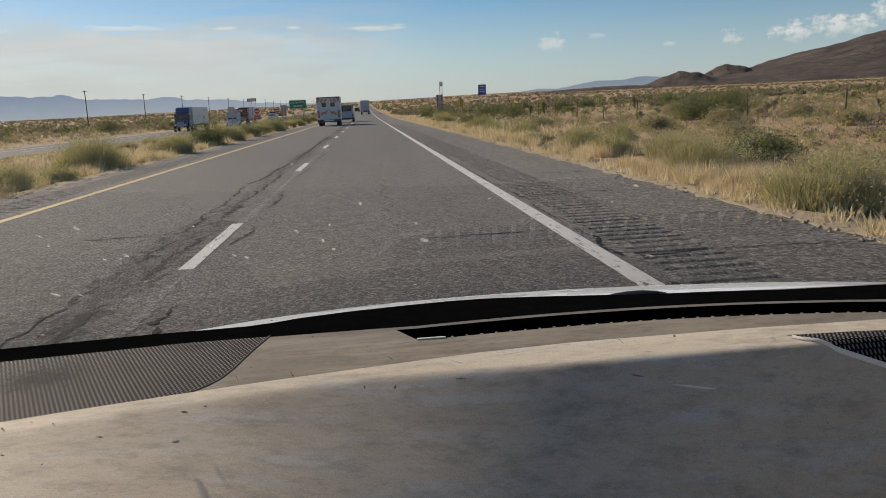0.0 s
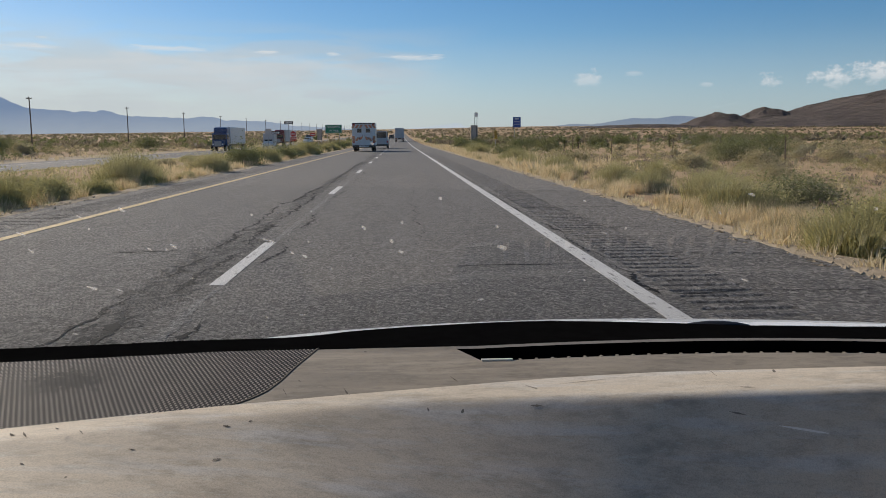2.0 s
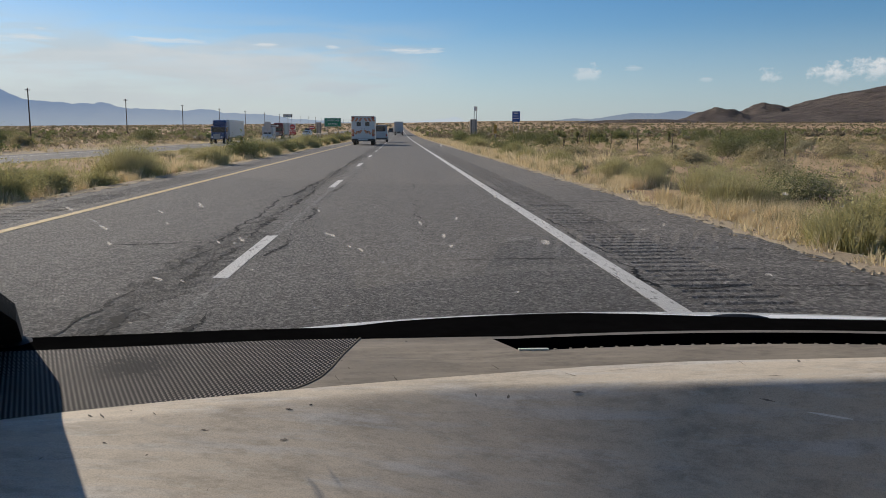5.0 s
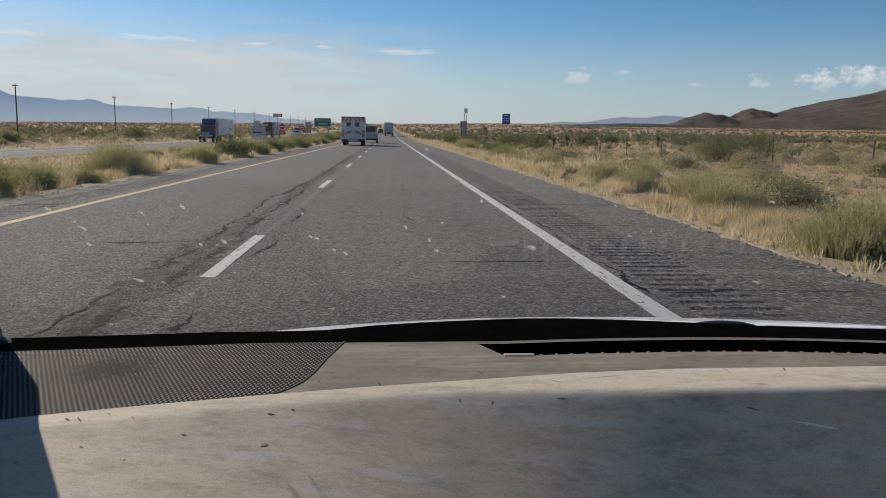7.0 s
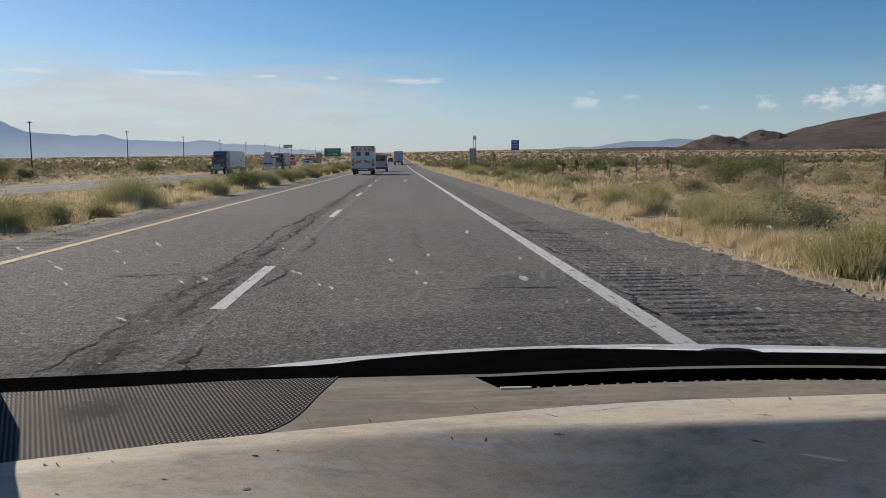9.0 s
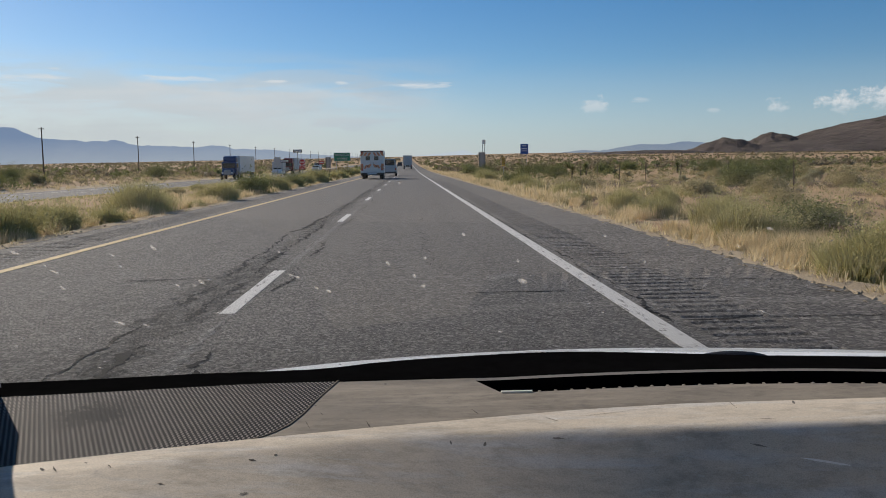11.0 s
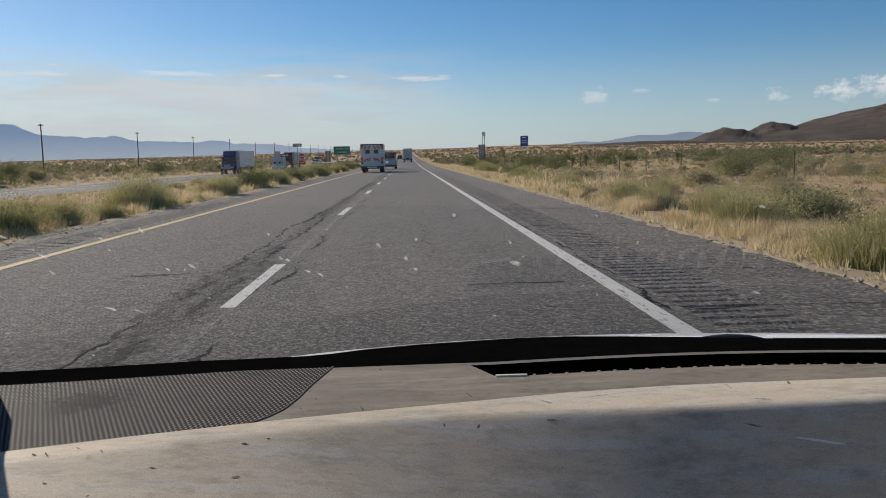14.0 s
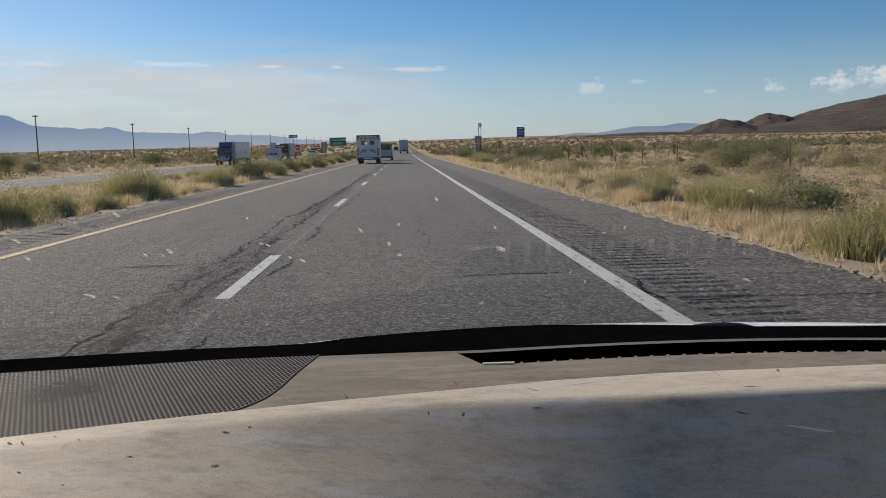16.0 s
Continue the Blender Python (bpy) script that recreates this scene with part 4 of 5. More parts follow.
pillar(-1, "black windscreen pillar"), pillar(1, "black windscreen pillar")
part("roof", a_box((-0.42, -1.7, 1.60), (1.18, 0.10, 1.66), 0.02), ROOF_BOUNCE, car, "unseen roof lining, pale to bounce light onto the dashboard")
part("door", a_box((-0.66, -1.7, 0.4), (-0.56, 0.60, 1.04), 0.02), DOOR_TRIM, car)
part("door", a_box((1.32, -1.7, 0.4), (1.42, 0.60, 1.04), 0.02), DOOR_TRIM, car)
# Added out of view to cut daylight on the pad's right end.
part("side_window", a_box((1.345, -1.7, 1.03), (1.35, 0.72, 1.61), 0.001), dimming_pane_material(), car, "unseen smoked pane added to dim the dashboard's right end")
bm = bmesh.new()
bmesh.ops.create_uvsphere(bm, u_segments=24, v_segments=12, radius=1.0, matrix=Matrix.Translation((-0.56, 0.80, 1.085)) @ Matrix.Diagonal((0.2, 0.06, 0.045, 1)))
part("corner_trim", bm, BLACK_TRIM, car, "dark trim at the windscreen corner", True)
part("rear_wall", a_box((-0.6, -1.8, 0.4), (1.36, -1.72, 1.3), 0.02), CABIN_BOUNCE, car)
# Floor raised out of view to seat height to bounce sun onto the pad.
part("cabin_floor", a_box((-0.55, -1.7, 0.36), (1.31, 0.15, 0.72), 0.03), CABIN_BOUNCE, car)

part("side_panel", a_box((-0.68, -2.0, 0.28), (-0.6625, 2.0, 0.74), 0.008), HOOD_WHITE, car, "white lower body side")
part("side_panel", a_box((1.4225, -2.0, 0.28), (1.44, 2.0, 0.74), 0.008), HOOD_WHITE, car, "white lower body side")
part("tail_panel", a_box((-0.66, -2.02, 0.3), (1.42, -1.82, 1.0), 0.03), HOOD_WHITE, car, "white tail panel")
part("nose_panel", a_box((-0.66, 1.86, 0.3), (1.42, 2.06, 0.70), 0.04), HOOD_WHITE, car, "white nose under the bonnet")
part("underbody", a_box((-0.64, -1.8, 0.24), (1.40, 1.85, 0.34), 0.02), BLACK_TRIM, car)
for wx in (-0.52, 1.28):
    for wy in (1.35, -1.25):
        hub = new("wheel")
        hub.parent, hub.location = car, (wx, wy, 0.335)
        bm = bmesh.new()
        bmesh.ops.create_cone(bm, cap_ends=True, segments=28, radius1=0.335, radius2=0.335, depth=0.22, matrix=pose(0, 0, 0, 0, 90, 0))
        part("tyre", bm, RUBBER, hub)
        bm = bmesh.new()
        bmesh.ops.create_cone(bm, cap_ends=True, segments=18, radius1=0.2, radius2=0.18, depth=0.24, matrix=pose(0, 0, 0, 0, 90, 0))
        part("rim", bm, STEEL, hub)

# dried splashes on the glass
rng = np.random.default_rng(21)
verts, faces = [], []


def splash(x, s, w, h, lean, lift=0.0):
    """A small ragged fleck on the outside of the glass."""
    c0 = Vector(glass_point(x, s))
    ex = Vector((1, 0, 0))
    ey = (Vector(glass_point(x, s + 0.02)) - c0).normalized()
    up = ex.cross(ey).normalized()
    m = 9
    base = len(verts)
    verts.append(tuple(c0 + up * (0.0022 + lift)))
    for i in range(m):
        a = 2 * math.pi * i / m
        k = 0.6 + 0.7 * rng.random()
        u, v = w * k * math.cos(a), h * k * math.sin(a)
        u, v = u * math.cos(lean) - v * math.sin(lean), u * math.sin(lean) + v * math.cos(lean)
        verts.append(tuple(c0 + ex * u + ey * v + up * (0.0015 + lift)))
    faces.extend((base, base + 1 + i, base + 1 + (i + 1) % m) for i in range(m))


for i in range(120):
    x, s = rng.uniform(-0.36, 0.62), rng.uniform(0.03, 0.42) if i < 105 else rng.uniform(0.42, 0.7)
    size = (abs(rng.normal(0.0, 0.0009)) + 0.0004) * (1.0 if s < 0.42 else 0.6)
    splash(x, s, size, size * rng.uniform(1.2, 2.8), rng.uniform(-0.2, 0.9))
# the larger ones: place across, place up the glass, size
for x, s, w in ((-0.232, 0.246, 12), (-0.214, 0.235, 7), (-0.287, 0.083, 6), (-0.249, 0.335, 5), (-0.245, 0.370, 6), (-0.173, 0.408, 6), (-0.259, 0.407, 6),
                (-0.153, 0.338, 7), (-0.171, 0.334, 5), (-0.084, 0.343, 6), (-0.062, 0.307, 7), (-0.016, 0.365, 6), (0.005, 0.334, 6), (0.013, 0.310, 6),
                (0.095, 0.314, 13), (0.085, 0.359, 5), (0.037, 0.415, 5), (-0.108, 0.118, 5), (-0.005, 0.118, 4), (-0.062, 0.032, 4), (-0.071, 0.315, 5)):
    for i in range(3):
        splash(x + rng.normal(0, 0.00006 * w), s + rng.normal(0, 0.0002 * w), w * 0.00022 * (1.15 - 0.3 * i), w * 0.0006 * (1.1 - 0.28 * i), rng.uniform(0.3, 0.6), 0.0003 * i)
flecks = new("insect_splash", mesh_of("insect_splash", verts, faces, BUG))
flecks.parent = pane
tagged(flecks, "pale dried insect splashes on the glass", kind="stuff")


# ---- plants ----
def blades(rng, count, radius, height, width, lean, base=0.1):
    """Thin bent blades rising from a tuft; returns verts and faces as arrays."""
    a = rng.uniform(0, 2 * np.pi, count)
    r = radius * np.sqrt(rng.random(count)) * 0.55
    out = lean * (0.25 + r / (radius * 0.55 + 1e-6)) * rng.uniform(0.5, 1.3, count)
    h = height * rng.uniform(0.45, 1.0, count) * (1.0 - 0.35 * (r / (radius * 0.55 + 1e-6)) ** 2)
    turn = a + rng.normal(0, 0.5, count)
    b = np.stack([r * np.cos(a), r * np.sin(a), np.full(count, -0.02)], -1)
    d = np.stack([np.cos(turn), np.sin(turn), 0 * a], -1)
    side = np.stack([-np.sin(a + rng.normal(0, 1, count)), np.cos(a), 0 * a], -1)
    mid = b + d * (out * h * 0.4)[:, None] + np.array([0, 0, 1.0]) * (h * 0.6)[:, None]
    tip = b + d * (out * h * 1.0)[:, None] + np.array([0, 0, 1.0]) * h[:, None]
    w = width * rng.uniform(0.6, 1.3, count)[:, None]
    v = np.stack([b - side * w * base * 5, b + side * w * base * 5, mid + side * w, mid - side * w, tip], 1).reshape(-1, 3)
    i = 5 * np.arange(count)
    quads = np.stack([i, i + 1, i + 2, i + 3], -1)
    tris = np.stack([i + 3, i + 2, i + 4], -1)
    return v, quads.tolist() + tris.tolist()


def leaves(rng, count, radius, height, size, clumps, flat=0.75, low=0.08):
    """Small leaf quads in uneven clumps over a dome."""
    k = np.stack([rng.normal(0, 1, clumps), rng.normal(0, 1, clumps), np.abs(rng.normal(0, 1, clumps))], -1)
    k /= np.linalg.norm(k, axis=1)[:, None]
    k *= (rng.random(clumps) ** 0.4)[:, None] * np.array([radius, radius, height * flat]) * rng.uniform(0.7, 1.12, clumps)[:, None]
    k[:, 2] += height * low
    pick = rng.integers(0, clumps, count)
    spread_ = np.minimum(radius, height) * rng.uniform(0.14, 0.3, clumps)
    p = k[pick] + rng.normal(0, 1, (count, 3)) * spread_[pick][:, None] * np.array([1, 1, 0.75])
    p[:, 2] = np.abs(p[:, 2])
    u = rng.normal(0, 1, (count, 3))
    u /= np.linalg.norm(u, axis=1)[:, None]
    v = np.cross(u, rng.normal(0, 1, (count, 3)))
    v /= np.linalg.norm(v, axis=1)[:, None]
    s = size * rng.uniform(0.5, 1.4, count)[:, None]
    q = np.stack([p - u * s, p - v * s * 0.45, p + u * s, p + v * s * 0.45], 1).reshape(-1, 3)
    i = 4 * np.arange(count)
    return q, np.stack([i, i + 1, i + 2, i + 3], -1).tolist(), k


def stems(bm, k, rng, thick):
    for c in k:
        rod(bm, (rng.normal(0, 0.05), rng.normal(0, 0.05), -0.05), tuple(c * np.array([0.9, 0.9, 0.95])), thick, thick * 0.35, 5)
    return bm


def bush_kind(name, seed, radius, height, mat, label, upright, density=1.0):
    rng = np.random.default_rng(seed)
    thing = empty(name, label, "bush", "bushes beside the road")
    if upright:
        v, f = np.zeros((0, 3)), []
        for i in range(9):
            a, r = rng.uniform(0, 6.28), radius * (0.62 * rng.random() ** 0.5 if i else 0.0)
            w, g = blades(rng, int(300 * density), radius * rng.uniform(0.4, 0.7), height * rng.uniform(0.6, 1.06), 0.0068, 0.42)
            f += [tuple(j + len(v) for j in face) for face in g]
            v = np.concatenate([v, w + np.array([r * math.cos(a), r * math.sin(a), 0.0])])
        q, g, k = leaves(rng, int(6000 * density), radius * 0.86, height * 0.9, 0.026, 60, 0.86)
        f = f + [tuple(i + len(v) for i in face) for face in g]
        v = np.concatenate([v, q])
    else:
        v, f, k = leaves(rng, int(5400 * density), radius, height, 0.054, 70, 0.82)
    crown = new("foliage", mesh_of("foliage", v, f, mat))
    crown.parent = thing
    bm = stems(bmesh.new(), k[:22], rng, 0.016)
    part("stems", bm, TWIG, thing)
    return thing


def on_land(x, y):
    return float(land(np.array(float(x)), np.array(float(y))))


kinds = [
    bush_kind("rabbitbrush", 1, 0.95, 1.05, LEAF_GREEN, "yellow-green rabbitbrush with fine upright stems", True),
    bush_kind("rabbitbrush", 2, 1.25, 1.2, LEAF_GREEN, "broad yellow-green brush with fine upright stems", True, 1.3),
    bush_kind("rabbitbrush", 3, 0.7, 0.75, LEAF_GREEN, "small yellow-green roadside brush", True, 0.7),
    bush_kind("mesquite_bush", 4, 1.7, 1.9, LEAF_DARK, "dark green mesquite bush with dense small leaves", False, 1.3),
    bush_kind("mesquite_bush", 5, 1.2, 1.3, LEAF_DARK, "rounded dark green desert bush", False),
    bush_kind("creosote_bush", 6, 1.0, 1.0, LEAF_GREY, "grey-green dry creosote bush", False, 0.8),
    bush_kind("creosote_bush", 7, 0.75, 0.7, LEAF_GREY, "low grey-green dry bush", False, 0.6),
    bush_kind("mesquite_bush", 9, 1.2, 1.3, LEAF_DARK, "rounded dark green bush close to the shoulder", False, 1.6),
]
# place: kind, x, y, size
spots = [
    # median side
    (1, -8.5, 14.0, 0.9), (0, -8.1, 16.6, 0.95), (0, -8.0, 18.8, 0.85), (2, -7.6, 20.8, 0.85), (1, -8.2, 25.2, 1.02), (0, -8.3, 26.6, 0.9), (2, -7.4, 28.6, 0.5), (0, -7.9, 33.5, 1.1),
    (4, -8.0, 42.0, 0.95), (1, -8.2, 48.0, 1.15), (4, -7.9, 55.0, 0.9), (0, -8.1, 63.0, 1.2), (1, -8.2, 70.0, 1.2), (4, -8.3, 78.0, 0.8), (0, -8.2, 86.0, 1.1),
    (1, -8.4, 97.0, 1.1), (4, -8.6, 112.0, 1.0), (1, -8.6, 128.0, 1.2), (0, -8.8, 150.0, 1.3), (6, -10.6, 23.0, 0.7), (2, -11.0, 31.0, 0.6), (6, -12.0, 42.0, 0.7), (2, -13.5, 52.0, 0.8),
    # right hand side
    (1, 5.6, 9.0, 0.75), (0, 6.2, 14.0, 0.92), (7, 7.6, 14.8, 0.6), (0, 6.9, 17.1, 0.78), (4, 17.0, 40.8, 0.95), (0, 6.2, 20.4, 0.72), (1, 6.6, 24.5, 0.7), (2, 5.9, 28.0, 0.8), (1, 6.4, 33.0, 0.72), (0, 6.3, 39.0, 0.8),
    (1, 6.8, 47.0, 0.9), (4, 7.6, 58.0, 0.9), (0, 6.7, 66.0, 1.0), (1, 7.0, 76.0, 1.1), (3, 9.0, 92.0, 0.9), (4, 8.5, 110.0, 1.2),
    (6, 9.4, 18.5, 0.8), (6, 12.0, 33.0, 1.0), (5, 11.2, 23.5, 0.75), (0, 8.8, 27.0, 0.7), (6, 8.4, 12.6, 0.6),
    (5, 15.0, 33.0, 0.8), (3, 20.5, 45.0, 1.0), (5, 20.0, 36.0, 0.8), (6, 9.5, 44.0, 1.0), (6, 17.0, 27.0, 0.8),
    (3, 29.0, 70.0, 0.8), (3, 15.0, 82.0, 0.8), (5, 27.0, 54.0, 0.9), (5, 24.0, 62.0, 0.9),
    (3, 13.5, 92.0, 0.9), (3, 36.0, 95.0, 1.0), (4, 24.0, 98.0, 1.1), (3, 19.0, 118.0, 1.0), (4, 33.0, 120.0, 1.1), (5, 29.0, 41.0, 0.9),
    # beyond the opposite road
    (3, -38.0, 74.0, 1.1), (4, -42.0, 66.0, 1.1), (3, -46.0, 96.0, 1.1), (5, -40.0, 88.0, 1.2), (4, -58.0, 104.0, 1.2), (3, -40.0, 130.0, 1.2),
]
rng = np.random.default_rng(8)
used = set()
for k, x, y, size in spots:
    m = pose(x, y, on_land(x, y) - 0.02, 0, 0, rng.uniform(0, 360)) @ Matrix.Diagonal((size * rng.uniform(0.9, 1.15), size, size * rng.uniform(0.88, 1.08), 1))
    if k not in used:
        used.add(k)
        kinds[k].matrix_basis = m
    else:
        b = copy_thing(kinds[k], Matrix())
        b.matrix_basis = m


def scatter(name, variants, places, mat, label, category):
    """Many small plants as one mesh. places: x, y, size, turn."""
    allv, allf, start = [], [], 0
    for i, (x, y, s, a) in enumerate(places):
        v, f = variants[i % len(variants)]
        c_, s_ = math.cos(a) * s, math.sin(a) * s
        w = np.stack([v[:, 0] * c_ - v[:, 1] * s_ + x, v[:, 0] * s_ + v[:, 1] * c_ + y, v[:, 2] * s], -1)
        allv.append(w)
        allf.append((f, start))
        start += len(v)
    vv = np.concatenate(allv)
    base = np.concatenate([np.full(len(w), z) for w, z in zip(allv, land(np.array([p[0] for p in places]), np.array([p[1] for p in places])))])
    vv[:, 2] += base
    faces_ = [tuple(j + st for j in face) for f, st in allf for face in f]
    return tagged(new(name, mesh_of(name, vv, faces_, mat)), label, category, kind="stuff")


rng = np.random.default_rng(15)
tufts = [blades(np.random.default_rng(60 + i), 150, 0.30, 0.52, 0.0042, 0.4) for i in range(4)]
small_tufts = [blades(np.random.default_rng(70 + i), 11, 0.25, 0.5, 0.017, 0.55) for i in range(4)]


def places_in(count, fx, y0, y1, s0, s1, power=1.6):
    out = []
    for _ in range(count):
        y = y0 + (y1 - y0) * rng.random() ** power
        out.append((fx(y), y, rng.uniform(s0, s1), rng.uniform(0, 6.3)))
    return out


near_right = places_in(640, lambda y: RIGHT_EDGE + 0.3 + abs(rng.normal(0, 1.0)), 6, 60, 0.35, 1.05)
near_left = places_in(260, lambda y: LEFT_EDGE - 0.35 - abs(rng.normal(0, 1.1)), 9, 60, 0.45, 1.0)
near_right = [p for p in near_right if noise.noise(Vector((p[0] * 0.25, p[1] * 0.22, 3.0))) > -0.02 or p[1] > 45]
scatter("mixed_grass", tufts, near_right[::4], LEAF_GREY, "olive and straw-coloured grass among dry grass", "grass")
near_right = [p for i, p in enumerate(near_right) if i % 4]
scatter("dry_grass", tufts, near_right, STRAW, "pale straw-coloured dry grass along the shoulder", "grass")
scatter("dry_grass", tufts, near_left, STRAW, "pale straw-coloured dry grass along the median", "grass")
far_right = places_in(1500, lambda y: RIGHT_EDGE + 0.4 + abs(rng.normal(0, 2.2)), 30, 330, 0.7, 1.4, 1.5)
far_left = places_in(1300, lambda y: LEFT_EDGE - 0.4 - abs(rng.normal(0, 2.0)), 30, 330, 0.6, 1.2, 1.5)
mid_left = places_in(2600, lambda y: rng.uniform(FAR_ROAD[1] + 1.0, LEFT_EDGE - 1), 14, 260, 0.2, 0.55, 1.4)
beyond = places_in(900, lambda y: FAR_ROAD[0] - 0.6 - abs(rng.normal(0, 2.6)), 25, 330, 0.6, 1.2, 1.4)
open_right = places_in(1500, lambda y: rng.uniform(7, 10 + 0.5 * y), 12, 160, 0.2, 0.6, 1.2)
edge_right = places_in(520, lambda y: RIGHT_EDGE + 0.02 + abs(rng.normal(0, 0.25)), 6, 70, 0.25, 0.7, 1.4)
edge_left = places_in(320, lambda y: LEFT_EDGE - 0.02 - abs(rng.normal(0, 0.25)), 9, 70, 0.2, 0.6, 1.4)
scatter("dry_grass_edge", small_tufts, edge_right + edge_left, STRAW, "short pale dry grass growing over the pavement edge", "grass")
scatter("dry_grass_far", small_tufts, far_right + far_left + mid_left + beyond + open_right, STRAW, "pale dry grass scattered over the verges and median", "grass")

scrubs = [leaves(np.random.default_rng(80 + i), 56, 0.5, 0.55, 0.11, 9)[:2] for i in range(5)]
tiny = [leaves(np.random.default_rng(90 + i), 16, 0.6, 0.6, 0.27, 6)[:2] for i in range(5)]


def field(count, x0, x1, y0, y1, s0, s1, power=1.5):
    out = []
    while len(out) < count:
        y = y0 + (y1 - y0) * rng.random() ** power
        half = 0.75 * y + 20
        x = rng.uniform(-half, half)
        if x0 < x < x1 and not (LEFT_EDGE - 2.0 < x < RIGHT_EDGE + 2.0) and not (FAR_ROAD[0] - 2 < x < FAR_ROAD[1] + 2):
            out.append((x, y, rng.uniform(s0, s1), rng.uniform(0, 6.3)))
    return out


fine_scrubs = [leaves(np.random.default_rng(180 + i), 240, 0.45, 0.5, 0.04, 10)[:2] for i in range(5)]
low_growth = [blades(np.random.default_rng(190 + i), 22, 0.4, 0.3, 0.009, 0.8) for i in range(4)]
far_growth = [blades(np.random.default_rng(195 + i), 10, 0.45, 0.3, 0.02, 0.8) for i in range(4)]
scatter("scrub", fine_scrubs, field(380, 6, 60, 11, 62, 0.3, 0.95, 0.8), LEAF_GREY, "low grey-green scrub dotted over the near desert", "scrub")
low_domes = [leaves(np.random.default_rng(280 + i), 240, 0.5, 0.36, 0.040, 16)[:2] for i in range(5)]
scatter("dry_shrubs", low_domes, field(480, 6, 50, 11, 60, 0.4, 1.0, 0.85), LEAF_BROWN, "low rounded brown dry shrubs on the near desert", "scrub")
scatter("scrub_green", fine_scrubs, field(260, 6, 60, 12, 62, 0.3, 1.1, 0.8), LEAF_GREEN, "low yellow-green scrub among dry grass", "scrub")
scatter("low_growth", low_growth, field(3400, 6, 90, 9, 110, 0.4, 1.1, 1.2), LEAF_GREY, "sparse olive growth between tufts of dry grass", "grass")
median = places_in(3600, lambda y: rng.uniform(FAR_ROAD[1] + 2.0, LEFT_EDGE - 0.8), 14, 240, 0.35, 0.9, 1.3)
scatter("median_growth", far_growth, median, LEAF_GREEN, "low yellow-green growth covering the median", "grass")
scatter("low_growth", far_growth, field(4500, -160, -35, 30, 200, 0.8, 2.0, 1.1), LEAF_DUSK, "sparse olive growth on the plain beyond the opposite road", "grass")
scatter("scrub", scrubs, field(1500, 6, 200, 50, 190, 0.25, 0.95, 1.0), LEAF_GREY, "low grey-green scrub dotted over the desert", "scrub")
scatter("scrub_green", scrubs, field(260, 6, 220, 60, 210, 0.5, 1.5, 1.0), LEAF_DARK, "dark green scrub dotted over the desert", "scrub")
scatter("scrub", scrubs, field(1100, -220, -35, 18, 240, 0.4, 1.3, 1.1) + field(150, -22, -9, 25, 200, 0.2, 0.45, 1.1), LEAF_GREY, "low grey-green scrub across the median and plain", "scrub")
scatter("scrub_green", scrubs, field(350, -220, -36, 40, 240, 0.7, 1.7, 1.1), LEAF_DARK, "dark green scrub on the plain", "scrub")
scatter("scrub_far", tiny, field(6500, -1400, 1400, 150, 1300, 0.9, 2.1, 1.3), LEAF_DUSK, "far grey-green scrub across the plain", "scrub")
scatter("scrub_distant", tiny, field(3500, -2600, 2600, 1000, 3400, 2.5, 5.0, 1.0), LEAF_DUSK, "distant olive scrub towards the horizon", "scrub")
scatter("scrub_far_green", tiny, field(1700, -1400, 1400, 150, 1300, 1.0, 2.6, 1.3), LEAF_DARK, "far dark scrub across the plain", "scrub")


# ---- poles, fence and signs ----
def power_pole():
    thing = empty("power_pole", "weathered wooden power pole with crossarms", "power pole", "power poles along the plain")
    part("pole", rod(bmesh.new(), (0, 0, -0.5), (0, 0, 10.6), 0.155, 0.11, 10), WOOD, thing)
    for z, w in ((10.2, 0.55),):
        part("crossarm", a_box((-w, -0.07, z - 0.07), (w, 0.07, z + 0.07), 0.01), WOOD, thing)
        for x in (-0.9 * w, -0.45 * w, 0.9 * w):
            bm = bmesh.new()
            bmesh.ops.create_cone(bm, cap_ends=True, segments=8, radius1=0.07, radius2=0.05, depth=0.2, matrix=Matrix.Translation((x, 0, z + 0.16)))
            part("insulator", bm, GREY_PANEL, thing)
    return thing


pole = power_pole()
for i in range(26):
    y = 117 + 64 * i
    x = -80 - 0.006 * (y - 180)
    m = pose(x, y, on_land(x, y), 0, 0, 12)
    if i == 0:
        pole.matrix_basis = m
    else:
        copy_thing(pole, m)

fence_post = empty("fence_post", "thin rusty steel fence post", "fence post", "fence along the desert edge")
part("post", rod(bmesh.new(), (0, 0, -0.2), (0, 0, 1.25), 0.035, 0.03, 6), TWIG, fence_post)
for i in range(30):
    x, y = 17.0 + 0.02 * i, 20 + 7.5 * i
    m = pose(x, y, on_land(x, y), 0, 2 * math.sin(i * 2.3), 0)
    if i == 0:
        fence_post.matrix_basis = m
    else:
        copy_thing(fence_post, m)


def letters(text, size, at, mat, parent, name="lettering"):
    cu = bpy.data.curves.new(name, "FONT")
    cu.body, cu.size, cu.align_x, cu.align_y, cu.extrude = text, size, "CENTER", "CENTER", 0.004
    tmp = bpy.data.objects.new(name, cu)
    scene.collection.objects.link(tmp)
    me = bpy.data.meshes.new_from_object(tmp.evaluated_get(bpy.context.evaluated_depsgraph_get()))
    bpy.data.objects.remove(tmp)
    me.materials.clear()
    me.materials.append(mat)
    ob = new(name, me)
    ob.parent = parent
    ob.matrix_basis = Matrix.Translation(at) @ pose(0, 0, 0, 90, 0, 0)
    return ob


